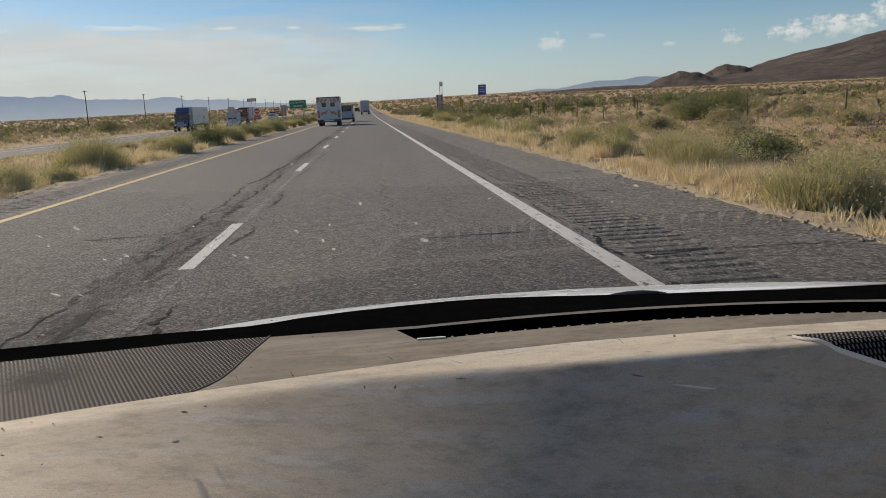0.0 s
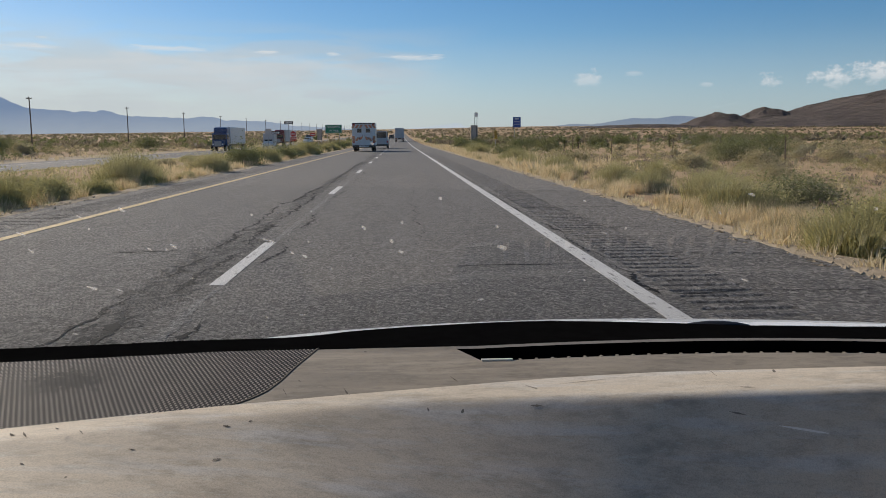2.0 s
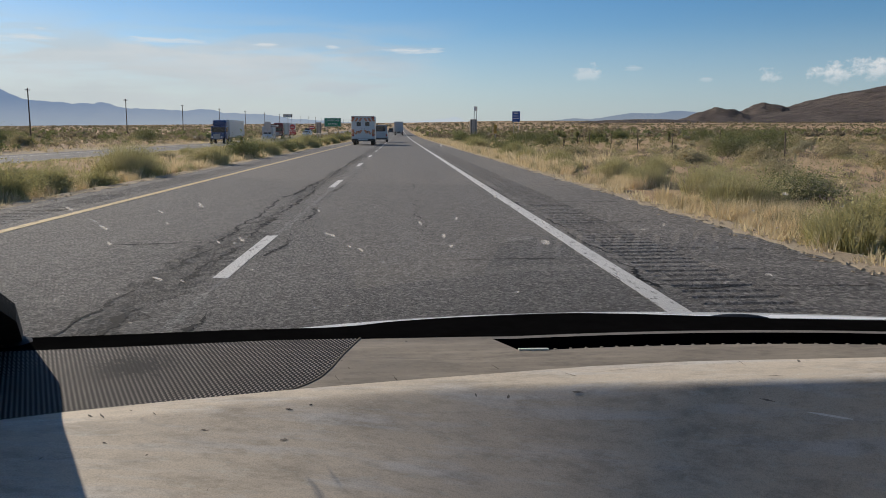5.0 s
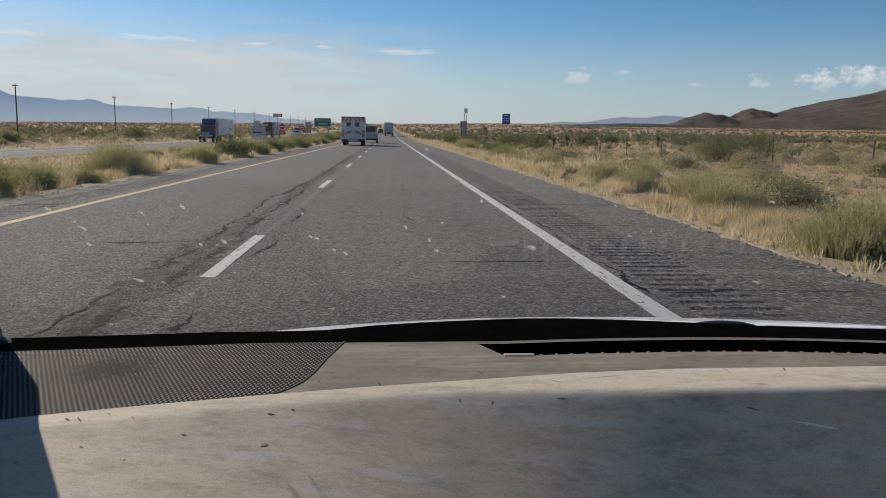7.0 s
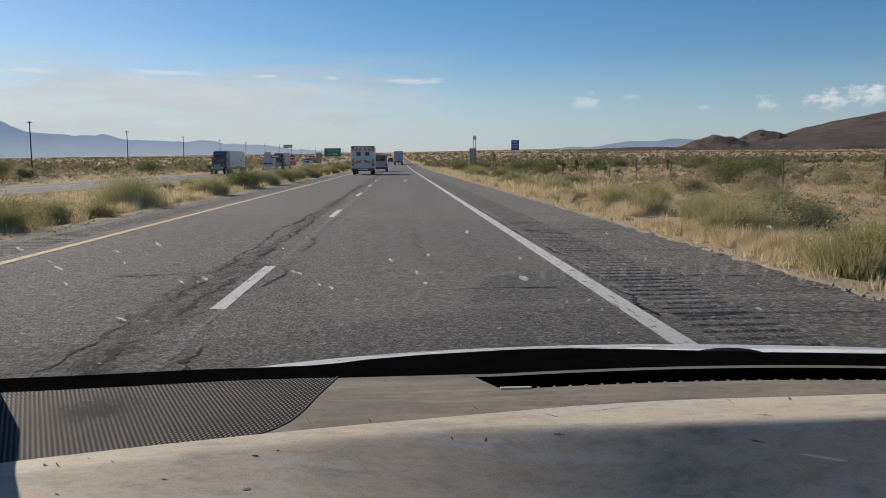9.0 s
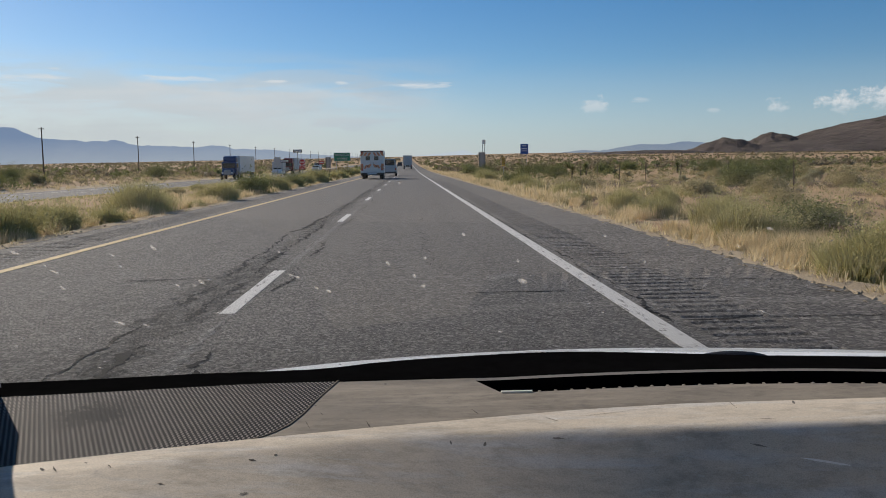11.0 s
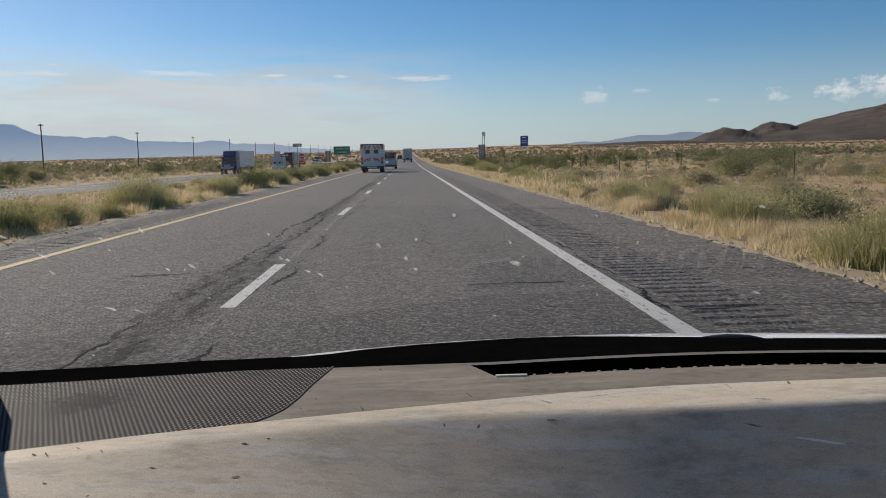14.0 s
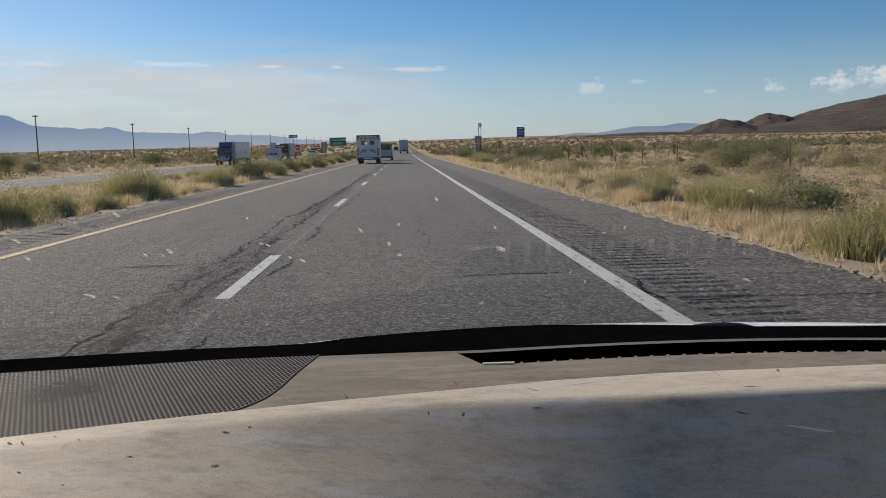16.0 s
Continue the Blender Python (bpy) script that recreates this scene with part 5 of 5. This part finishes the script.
def crossover_sign(x, y):
    thing = empty("guide_sign", "green highway sign reading CROSSOVER 1/4 MILE on two posts", "road sign", at=(x, y, on_land(x, y)))
    board = part("board", a_box((-1.2, -0.02, 2.2), (1.2, 0.02, 3.42), 0.015), SIGN_GREEN, thing, "green sign board with white border")
    for a, b in (((-1.16, -0.026, 3.355), (1.16, -0.021, 3.385)), ((-1.16, -0.026, 2.235), (1.16, -0.021, 2.265)),
                 ((-1.165, -0.026, 2.27), (-1.135, -0.021, 3.35)), ((1.135, -0.026, 2.27), (1.165, -0.021, 3.35))):
        part("border", a_box(a, b), SIGN_WHITE, board)
    letters("CROSSOVER", 0.36, (0, -0.028, 3.06), SIGN_WHITE, board)
    letters("1/4 MILE", 0.40, (0, -0.028, 2.56), SIGN_WHITE, board)
    for px in (-0.85, 0.85):
        part("post", a_box((px - 0.04, 0.022, -0.3), (px + 0.04, 0.09, 3.2), 0.006), STEEL, thing)
    return thing


def object_marker(x, y):
    thing = empty("object_marker", "yellow and black striped hazard marker on a post", "road sign", at=(x, y, on_land(x, y)))
    part("post", a_box((-0.03, 0.012, -0.3), (0.03, 0.06, 2.1), 0.004), STEEL, thing)
    panel = part("panel", a_box((-0.16, -0.01, 1.25), (0.16, 0.01, 2.17), 0.004), SIGN_YELLOW, thing, "yellow panel with black slanting stripes")
    for i in range(5):
        bm = bmesh.new()
        z = 1.24 + 0.19 * i
        q = [(-0.15, max(1.26, min(2.16, z + 0.19))), (-0.15, max(1.26, min(2.16, z + 0.285))), (0.15, max(1.26, min(2.16, z + 0.095))), (0.15, max(1.26, min(2.16, z)))]
        bm.faces.new([bm.verts.new((a, -0.013, b)) for a, b in q])
        part("stripe", bm, SIGN_BLACK, panel)
    return thing


SIGN_BACK = grained("weathered_sign_back", (0.38, 0.35, 0.315), (0.46, 0.425, 0.385), 2, 30, 0.6, 0.001)


def do_not_enter(x, y):
    thing = empty("do_not_enter_sign", "red do-not-enter disc above a red WRONG WAY panel on a post", "road sign", at=(x, y, on_land(x, y)))
    part("post", a_box((-0.04, 0.017, -0.3), (0.04, 0.08, 2.4), 0.006), STEEL, thing)
    plate = part("plate", a_box((-0.4, -0.012, 1.72), (0.4, 0.012, 2.52), 0.03), SIGN_WHITE, thing)
    bm = bmesh.new()
    bmesh.ops.create_cone(bm, cap_ends=True, segments=28, radius1=0.37, radius2=0.37, depth=0.006, matrix=pose(0, -0.016, 2.12, 90, 0, 0))
    part("disc", bm, SIGN_RED, plate)
    part("bar", a_box((-0.28, -0.024, 2.06), (0.28, -0.0195, 2.18)), SIGN_WHITE, plate)
    lower = part("board", a_box((-0.42, -0.012, 1.12), (0.42, 0.012, 1.66), 0.01), SIGN_RED, thing)
    letters("WRONG", 0.24, (0, -0.016, 1.51), SIGN_WHITE, lower)
    letters("WAY", 0.24, (0, -0.016, 1.27), SIGN_WHITE, lower)
    return thing


def tall_sign_back(x, y):
    thing = empty("sign_back", "grey back of a tall two-panel sign on two posts", "road sign", at=(x, y, on_land(x, y)))
    for z0, z1, w in ((1.75, 2.9, 0.56), (2.94, 4.2, 0.58)):
        board = part("board", a_box((-w, -0.01, z0), (w, 0.01, z1), 0.012), SIGN_BACK, thing)
        for px in (-0.36, 0.36):
            part("rail", a_box((px - 0.04, -0.03, z0 + 0.03), (px + 0.04, -0.011, z1 - 0.03), 0.004), DARK_PAINT, board, "dark upright rail")
    for px in (-0.36, 0.36):
        part("post", a_box((px - 0.045, 0.012, -0.3), (px + 0.045, 0.09, 4.0), 0.006), STEEL, thing)
    return thing


def plain_sign(name, label, x, y, w, h, foot, mat, posts, turn=0.0, bars=(), back=None):
    thing = empty(name, label, "road sign", at=(x, y, on_land(x, y)))
    thing.rotation_euler = (0, 0, radians(turn))
    board = part("board", a_box((-w / 2, -0.015, foot), (w / 2, 0.015, foot + h), 0.01), mat, thing)
    for z, bw, bh, m in bars:
        part("bar", a_box((-bw / 2, -0.021, foot + z - bh / 2), (bw / 2, -0.016, foot + z + bh / 2)), m, board)
    for px in posts:
        part("post", a_box((px - 0.04, 0.017, -0.3), (px + 0.04, 0.08, foot + h * 0.9), 0.006), STEEL, thing)
    return thing


def one_way(x, y, top, label):
    """Black arrow board over a tall post; the arrow points along +x."""
    thing = empty("one_way_sign", label, "road sign", at=(x, y, on_land(x, y)))
    board = part("board", a_box((-0.62, -0.012, top - 0.42), (0.62, 0.012, top), 0.01), SIGN_BLACK, thing, "black board with a white arrow")
    part("arrow", prism([(-0.54, top - 0.31), (0.3, top - 0.31), (0.3, top - 0.38), (0.56, top - 0.21), (0.3, top - 0.04), (0.3, top - 0.11), (-0.54, top - 0.11)], -0.018, -0.013), SIGN_WHITE, board)
    letters("ONE WAY", 0.18, (-0.12, -0.024, top - 0.21), SIGN_BLACK, board)
    part("post", a_box((-0.04, 0.014, -0.3), (0.04, 0.08, top - 0.05), 0.006), STEEL, thing)
    return thing


crossover_sign(-9.6, 118.0)
do_not_enter(-14.6, 112.0)
one_way(-15.6, 115.0, 3.9, "black and white ONE WAY arrow sign on a tall post")
one_way(-18.0, 119.0, 2.7, "lower black and white ONE WAY arrow sign at the crossover")
tall_sign_back(-12.2, 124.0).scale = (0.68, 0.68, 0.68)
tall_sign_back(8.4, 92.0).scale = (0.68, 0.68, 0.68)
object_marker(10.4, 88.0)
plain_sign("narrow_sign", "small pale sign on two tall posts, turned edge-on", 10.5, 112.0, 1.1, 0.6, 4.3, SIGN_WHITE, (-0.4, 0.4), 62)
plain_sign("wrong_way_sign", "red wrong-way sign with white bars on a post", -16.0, 150.0, 0.9, 0.6, 1.9, SIGN_RED, (0.0,), 0, ((0.3, 0.7, 0.14, SIGN_WHITE),))
plain_sign("sign_back", "plain grey back of a road sign on one post", -15.4, 96.0, 0.75, 0.9, 1.7, GREY_PANEL, (0.0,))
plain_sign("service_sign", "blue roadside service sign with pale lines on two posts", 25.2, 175.0, 1.7, 2.2, 3.3, SIGN_BLUE, (-0.5, 0.5), 0, ((1.8, 0.9, 0.2, SIGN_WHITE), (1.2, 1.2, 0.12, SIGN_WHITE), (0.7, 1.2, 0.12, SIGN_WHITE)))


# ---- vehicles ----
def wheel(name, x, y, r, w, parent):
    hub = new(name)
    hub.parent = parent
    hub.location = (x, y, r)
    bm = bmesh.new()
    bmesh.ops.create_cone(bm, cap_ends=True, segments=20, radius1=r, radius2=r, depth=w, matrix=pose(0, 0, 0, 0, 90, 0))
    bmesh.ops.bevel(bm, geom=[e for e in bm.edges if len({round(v.co.x, 3) for v in e.verts}) == 1], offset=0.03, segments=2, affect="EDGES")
    part("tyre", bm, RUBBER, hub)
    bm = bmesh.new()
    bmesh.ops.create_cone(bm, cap_ends=True, segments=14, radius1=r * 0.58, radius2=r * 0.5, depth=w + 0.03, matrix=pose(0, 0, 0, 0, 90, 0))
    part("rim", bm, STEEL, hub)
    return hub


def ambulance(x, y):
    """Box ambulance seen from behind; its rear face is at local y = 0."""
    t = empty("ambulance", "white box ambulance with orange chevrons on its rear", "ambulance", at=(x, y, road_z(y) + 0.001))
    part("body", a_box((-1.2, 0.0, 0.62), (1.2, 4.4, 2.95), 0.06), WHITE_PAINT, t, "white box body")
    part("cab", a_box((-1.0, 4.35, 0.55), (1.0, 6.6, 2.1), 0.15), WHITE_PAINT, t)
    for s in (-1, 1):
        d = part("rear_door", a_box((min(s * 0.02, s * 0.86), -0.025, 0.75), (max(s * 0.02, s * 0.86), -0.001, 2.62), 0.008), WHITE_PAINT, t, "white rear door")
        part("door_window", a_box((min(s * 0.22, s * 0.66), -0.034, 1.95), (max(s * 0.22, s * 0.66), -0.026, 2.36), 0.004), DARK_GLASS, d)
        part("door_panel", a_box((min(s * 0.22, s * 0.66), -0.034, 1.28), (max(s * 0.22, s * 0.66), -0.026, 1.46), 0.004), DARK_GLASS, d, "dark lower panel")
        part("handle", a_box((s * 0.12 - 0.03, -0.06, 1.55), (s * 0.12 + 0.03, -0.026, 1.75), 0.008), STEEL, d)
        part("warning_lamp", a_box((s * 1.0 - 0.13, -0.04, 2.66), (s * 1.0 + 0.13, -0.002, 2.84), 0.01), RED_LENS, t, "red warning lamp")
        part("tail_lamp", a_box((s * 1.03 - 0.1, -0.04, 0.9), (s * 1.03 + 0.1, -0.002, 1.2), 0.01), RED_LENS, t, "red tail lamp")
        part("mirror", a_box((s * 1.32 - 0.1, 4.9, 1.45), (s * 1.32 + 0.1, 5.0, 1.9), 0.03), DARK_PAINT, t)
        part("wheel_arch", a_box((s * 1.02 - 0.17, 1.0, 0.3), (s * 1.02 + 0.17, 2.2, 0.62), 0.03), DARK_PAINT, t)
        for yy in (0.95, 5.4):
            wheel("wheel", s * 0.92, yy + 0.3, 0.4, 0.34, t)
        # slanting chevron strips, meeting in the middle, above and below the windows
        for z0, z1, count in ((2.42, 2.86, 3), (0.86, 1.62, 3)):
            for i in range(count):
                xa = 0.06 + i * 0.38
                rise = min(0.34, z1 - z0)
                zz = z0 + (0.0 if z0 > 2 else 0.34 - 0.10 * i)
                q = [(xa, zz + rise), (xa + 0.23, zz + rise), (xa + 0.44, zz), (xa + 0.21, zz)]
                part("chevron", prism([(s * a, b) for a, b in q], -0.044, -0.037), ORANGE, t, "orange-red reflective strip")
        part("corner_stripe", a_box((min(s * 0.92, s * 1.19), -0.012, 1.3), (max(s * 0.92, s * 1.19), -0.002, 1.6), 0.003), ORANGE, t)
    part("roof_band", a_box((-1.18, -0.02, 2.84), (1.18, -0.002, 2.94), 0.005), DARK_PAINT, t, "dark band along the roof edge")
    part("bumper", a_box((-1.15, -0.22, 0.48), (1.15, 0.0, 0.66), 0.02), DARK_PAINT, t, "dark step bumper")
    part("plate", a_box((-0.5, -0.235, 0.5), (0.5, -0.222, 0.62), 0.004), SIGN_WHITE, t, "pale bar under the doors")
    part("chassis", a_box((-0.85, 0.1, 0.4), (0.85, 6.2, 0.62), 0.03), DARK_PAINT, t)
    return t


def box_truck(name, label, x, y, cab_mat, box_mat, length, turn, width=2.5, height=3.9):
    """A lorry with a long box; local y = 0 is the box's rear, the cab is at +y."""
    t = empty(name, label, "truck", at=(x, y, road_z(y) + (0.001 if x > -10 else 0.001 - FAR_DROP)))
    t.rotation_euler = (0, 0, radians(turn))
    w = width / 2
    part("cargo_box", a_box((-w, 0, 1.1), (w, length, height), 0.03), box_mat, t)
    for s in (-1, 1):
        part("cargo_door", a_box((min(s * 0.02, s * (w - 0.06)), -0.03, 1.2), (max(s * 0.02, s * (w - 0.06)), -0.002, height - 0.1), 0.01), box_mat, t)
        part("tail_lamp", a_box((s * (w - 0.2) - 0.12, -0.05, 0.95), (s * (w - 0.2) + 0.12, 0.0, 1.08), 0.01), RED_LENS, t)
    part("underride_bar", a_box((-w + 0.1, -0.02, 0.5), (w - 0.1, 0.06, 0.62), 0.01), STEEL, t)
    part("frame", a_box((-0.5, 0.1, 0.75), (0.5, length + 1.0, 1.09), 0.02), DARK_PAINT, t)
    cab = part("cab", a_box((-w + 0.05, length + 0.5, 0.7), (w - 0.05, length + 2.6, 2.9), 0.16), cab_mat, t)
    part("roof_fairing", a_box((-w + 0.15, length + 0.45, 2.85), (w - 0.15, length + 1.9, height - 0.1), 0.25), cab_mat, t)
    part("engine_hood", a_box((-0.9, length + 2.5, 0.7), (0.9, length + 4.0, 1.75), 0.18), cab_mat, t)
    part("grille", a_box((-0.55, length + 3.98, 0.8), (0.55, length + 4.05, 1.6), 0.03), STEEL, t)
    part("windscreen", a_box((-w + 0.2, length + 2.55, 1.85), (w - 0.2, length + 2.64, 2.65), 0.02), DARK_GLASS, cab)
    for s in (-1, 1):
        part("side_window", a_box((min(s * (w - 0.06), s * (w - 0.03)), length + 1.5, 1.9), (max(s * (w - 0.06), s * (w - 0.03)), length + 2.4, 2.6), 0.005), DARK_GLASS, cab)
        part("headlamp", a_box((s * 0.75 - 0.13, length + 3.97, 0.95), (s * 0.75 + 0.13, length + 4.04, 1.2), 0.02), SIGN_WHITE, t)
        for yy in (0.9, 2.1, length + 0.3, length + 3.2):
            wheel("wheel", s * (w - 0.22), yy, 0.5, 0.36, t)
    return t


def small_car(name, label, category, x, y, mat, turn, length, width, height, hood_len, bed=0.0):
    """A pickup, van or SUV; the front is at +y."""
    t = empty(name, label, category, at=(x, y, road_z(y) + (0.001 if x > -10 else 0.001 - FAR_DROP)))
    t.rotation_euler = (0, 0, radians(turn))
    w = width / 2
    belt = height * 0.58
    part("body", a_box((-w, 0, 0.35), (w, length, belt), 0.12), mat, t)
    bm = bmesh.new()
    r = bmesh.ops.create_cube(bm, size=1.0)
    for v in r["verts"]:
        top = v.co.z > 0
        y_ = (bed + 0.15 * top) if v.co.y < 0 else (length - hood_len - 0.55 * top)
        v.co = ((w - 0.05 - 0.14 * top) * (1 if v.co.x > 0 else -1), y_, height if top else belt - 0.03)
    bmesh.ops.bevel(bm, geom=list(bm.edges), offset=0.07, segments=2, affect="EDGES")
    top_ = part("cabin", bm, mat, t)
    zc, zt = belt + 0.08, height - 0.12
    part("rear_window", a_box((-w + 0.25, bed + 0.02, zc), (w - 0.25, bed + 0.07, zt), 0.01), DARK_GLASS, top_)
    part("windscreen", a_box((-w + 0.22, length - hood_len - 0.5, zc), (w - 0.22, length - hood_len - 0.25, zt), 0.01), DARK_GLASS, top_)
    for s in (-1, 1):
        part("side_window", a_box((min(s * (w - 0.15), s * (w - 0.08)), bed + 0.35, zc), (max(s * (w - 0.15), s * (w - 0.08)), length - hood_len - 0.65, zt), 0.01), DARK_GLASS, top_)
        part("tail_lamp", a_box((s * (w - 0.12) - 0.09, -0.02, 0.8), (s * (w - 0.12) + 0.09, 0.05, 1.05), 0.01), RED_LENS, t)
        part("headlamp", a_box((s * (w - 0.25) - 0.15, length - 0.05, 0.7), (s * (w - 0.25) + 0.15, length + 0.02, 0.88), 0.02), SIGN_WHITE, t)
        for yy in (0.9, length - 0.95):
            wheel("wheel", s * (w - 0.1), yy, 0.36, 0.24, t)
    part("bumper", a_box((-w + 0.05, -0.08, 0.4), (w - 0.05, 0.05, 0.6), 0.03), DARK_PAINT, t)
    return t


ambulance(-3.75, 84.0)
small_car("van", "pale van with dark rear windows ahead of the ambulance", "van", -2.6, 108.0, GREY_PANEL, 0, 5.2, 2.0, 2.3, 1.1)
box_truck("semi_trailer_truck", "pale grey box trailer truck driving ahead", -0.2, 230.0, WHITE_PAINT, GREY_PANEL, 12.0, 0)
box_truck("semi_truck", "blue semi truck with a white trailer oncoming", -29.5, 150.0, BLUE_PAINT, WHITE_PAINT, 13.0, 180)
small_car("pickup_truck", "white pickup truck oncoming on the far road", "pickup", -27.0, 240.0, WHITE_PAINT, 180, 5.6, 2.0, 1.85, 1.4, 1.6)
small_car("delivery_van", "white van oncoming far off", "van", -29.5, 268.0, WHITE_PAINT, 180, 6.0, 2.1, 2.6, 1.0)
small_car("suv", "dark sport utility vehicle far down the road", "car", -3.4, 320.0, DARK_PAINT, 0, 4.8, 1.95, 1.8, 1.3)
box_truck("semi_truck", "dark red semi truck with a pale trailer oncoming", -29.5, 215.0, grained("dark_red_paint", (0.2, 0.03, 0.035), (0.25, 0.04, 0.045), 1.2, 20, 0.3), GREY_PANEL, 13.0, 180)


camper = small_car("camper_truck", "white pickup carrying a pale camper body on the far road", "camper", -27.5, 175.0, WHITE_PAINT, 180, 5.6, 2.0, 1.85, 1.4, 1.6)
box_ = part("camper_body", a_box((-1.1, -0.6, 1.0), (1.1, 3.9, 3.0), 0.12), GREY_PANEL, camper, "pale camper body with a dark window")
part("side_window", a_box((1.095, 0.8, 1.9), (1.11, 1.9, 2.45), 0.004), DARK_GLASS, box_)
part("stripe", a_box((1.095, -0.4, 1.35), (1.108, 3.7, 1.5), 0.003), BLUE_PAINT, box_)


# ---- yuccas and litter ----
def yucca():
    rng = np.random.default_rng(5)
    t = empty("yucca", "spiky yucca with a dark shaggy trunk", "yucca", "yuccas on the plain")
    part("trunk", rod(bmesh.new(), (0, 0, -0.1), (0.05, 0.03, 0.95), 0.1, 0.08, 8), TWIG, t)
    v, f = [], []
    for i in range(320):
        a, e = rng.uniform(0, 6.28), rng.uniform(-0.7, 1.4)
        d = np.array([math.cos(a) * math.cos(e), math.sin(a) * math.cos(e), math.sin(e)])
        s = np.cross(d, (0, 0, 1.0)) * 0.034
        c0 = np.array([0.05, 0.03, 0.75 + 0.35 * rng.random()])
        k = len(v)
        v += [c0 - s, c0 + s, c0 + d * rng.uniform(0.45, 0.7)]
        f.append((k, k + 1, k + 2))
    crown = new("foliage", mesh_of("foliage", v, f, LEAF_DARK))
    crown.parent = t
    return t


first_yucca = yucca()
for i, (x, y, s) in enumerate(((15.5, 76.0, 0.9), (31.0, 92.0, 1.0), (19.5, 88.0, 1.0), (46.0, 120.0, 1.1))):
    m = pose(x, y, on_land(x, y), 0, 0, 50 * i) @ Matrix.Diagonal((s, s, s, 1))
    ob = first_yucca if i == 0 else copy_thing(first_yucca, Matrix())
    ob.matrix_basis = m



def cholla():
    """A low branching cactus: dark stem, spreading joints with pale spines."""
    rng = np.random.default_rng(31)
    t = empty("cholla_cactus", "branching cholla cactus with pale spiny tops", "cactus", "chollas on the plain")
    bm = bmesh.new()
    rod(bm, (0, 0, -0.1), (0.03, 0.0, 0.55), 0.07, 0.05, 7)
    v, f = [], []
    for i in range(20):
        a, e = rng.uniform(0, 6.28), rng.uniform(0.1, 1.2)
        d = Vector((math.cos(a) * math.cos(e), math.sin(a) * math.cos(e), math.sin(e)))
        root = Vector((0.03, 0, rng.uniform(0.35, 0.55)))
        tip = root + d * rng.uniform(0.25, 0.5)
        rod(bm, tuple(root), tuple(tip), 0.04, 0.03, 6)
        for _ in range(110):
            c = root.lerp(tip, rng.uniform(0.25, 1.08))
            o = Vector(rng.normal(0, 1, 3)).normalized()
            w = o.cross(Vector(rng.normal(0, 1, 3))).normalized() * 0.02
            k = len(v)
            v += [c - w, c + w, c + o * rng.uniform(0.06, 0.13)]
            f.append((k, k + 1, k + 2))
    part("stem", bm, grained("pale_cactus_joint", (0.36, 0.33, 0.19), (0.46, 0.42, 0.26), 6, 40, 0.9, 0.01, spec=0.1), t)
    spines = new("spines", mesh_of("spines", v, f, leaf_material("pale_spines", (0.36, 0.33, 0.19), (0.6, 0.54, 0.35))))
    spines.parent = t
    return t


first_cholla = cholla()
for i, (x, y, s) in enumerate(((17.0, 34.0, 0.8), (21.0, 41.0, 0.9), (23.5, 46.0, 0.8), (14.5, 42.0, 0.7), (26.0, 50.0, 1.0), (19.0, 52.0, 0.9), (31.0, 56.0, 0.9), (24.0, 36.0, 0.75),
                               (33.0, 66.0, 1.0), (17.5, 64.0, 0.9), (38.0, 62.0, 1.0), (28.0, 78.0, 1.0), (21.0, 70.0, 0.9), (42.0, 84.0, 1.1))):
    m = pose(x, y, on_land(x, y), 0, 0, 70 * i) @ Matrix.Diagonal((s, s, s * (0.9 + 0.05 * (i % 4)), 1))
    ob = first_cholla if i == 0 else copy_thing(first_cholla, Matrix())
    ob.matrix_basis = m


def debris(name, mat, count, shape, label):
    """Small stones and broken twigs along both pavement edges."""
    rng = np.random.default_rng(len(name))
    v, f = [], []
    for i in range(count):
        y = 5 + 55 * rng.random() ** 1.7
        side = rng.random() < 0.6
        x = RIGHT_EDGE - rng.normal(0.0, 0.14) + 0.02 if side else LEFT_EDGE + rng.normal(0.0, 0.16)
        a, l, w, h = rng.uniform(-0.9, 0.9), *(q * rng.uniform(0.5, 1.5) for q in shape)
        k = len(v)
        for sx, sy, z in ((-1, -1, 0), (1, -1, 0), (1, 1, 0), (-1, 1, 0), (0.3 * rng.normal(), 0.0, h)):
            v.append((x + sx * w * math.cos(a) - sy * l * math.sin(a), y + sx * w * math.sin(a) + sy * l * math.cos(a), road_z(y) + 0.003 + z))
        f += [(k, k + 1, k + 4), (k + 1, k + 2, k + 4), (k + 2, k + 3, k + 4), (k + 3, k, k + 4)]
    tagged(new(name, mesh_of(name, v, f, mat)), label, "debris", kind="stuff")


debris("loose_stones", VERGE, 900, (0.022, 0.022, 0.02), "pale loose stones along the pavement edge")
debris("broken_twigs", TWIG, 320, (0.09, 0.008, 0.012), "dark broken twigs along the pavement edge")

bm = bmesh.new()
bmesh.ops.create_icosphere(bm, subdivisions=3, radius=0.3)
for v in bm.verts:
    v.co *= 1 + 0.5 * noise.noise(v.co * 6)
    v.co = (v.co.x * 1.2, v.co.y * 0.7, max(-0.02, v.co.z * 0.45))
litter = part("litter", bm, WHITE_PAINT, None)
tagged(litter, "crumpled white plastic sheet lying on the verge", "litter").location = (5.6, 29.0, on_land(5.6, 29.0) + 0.03)
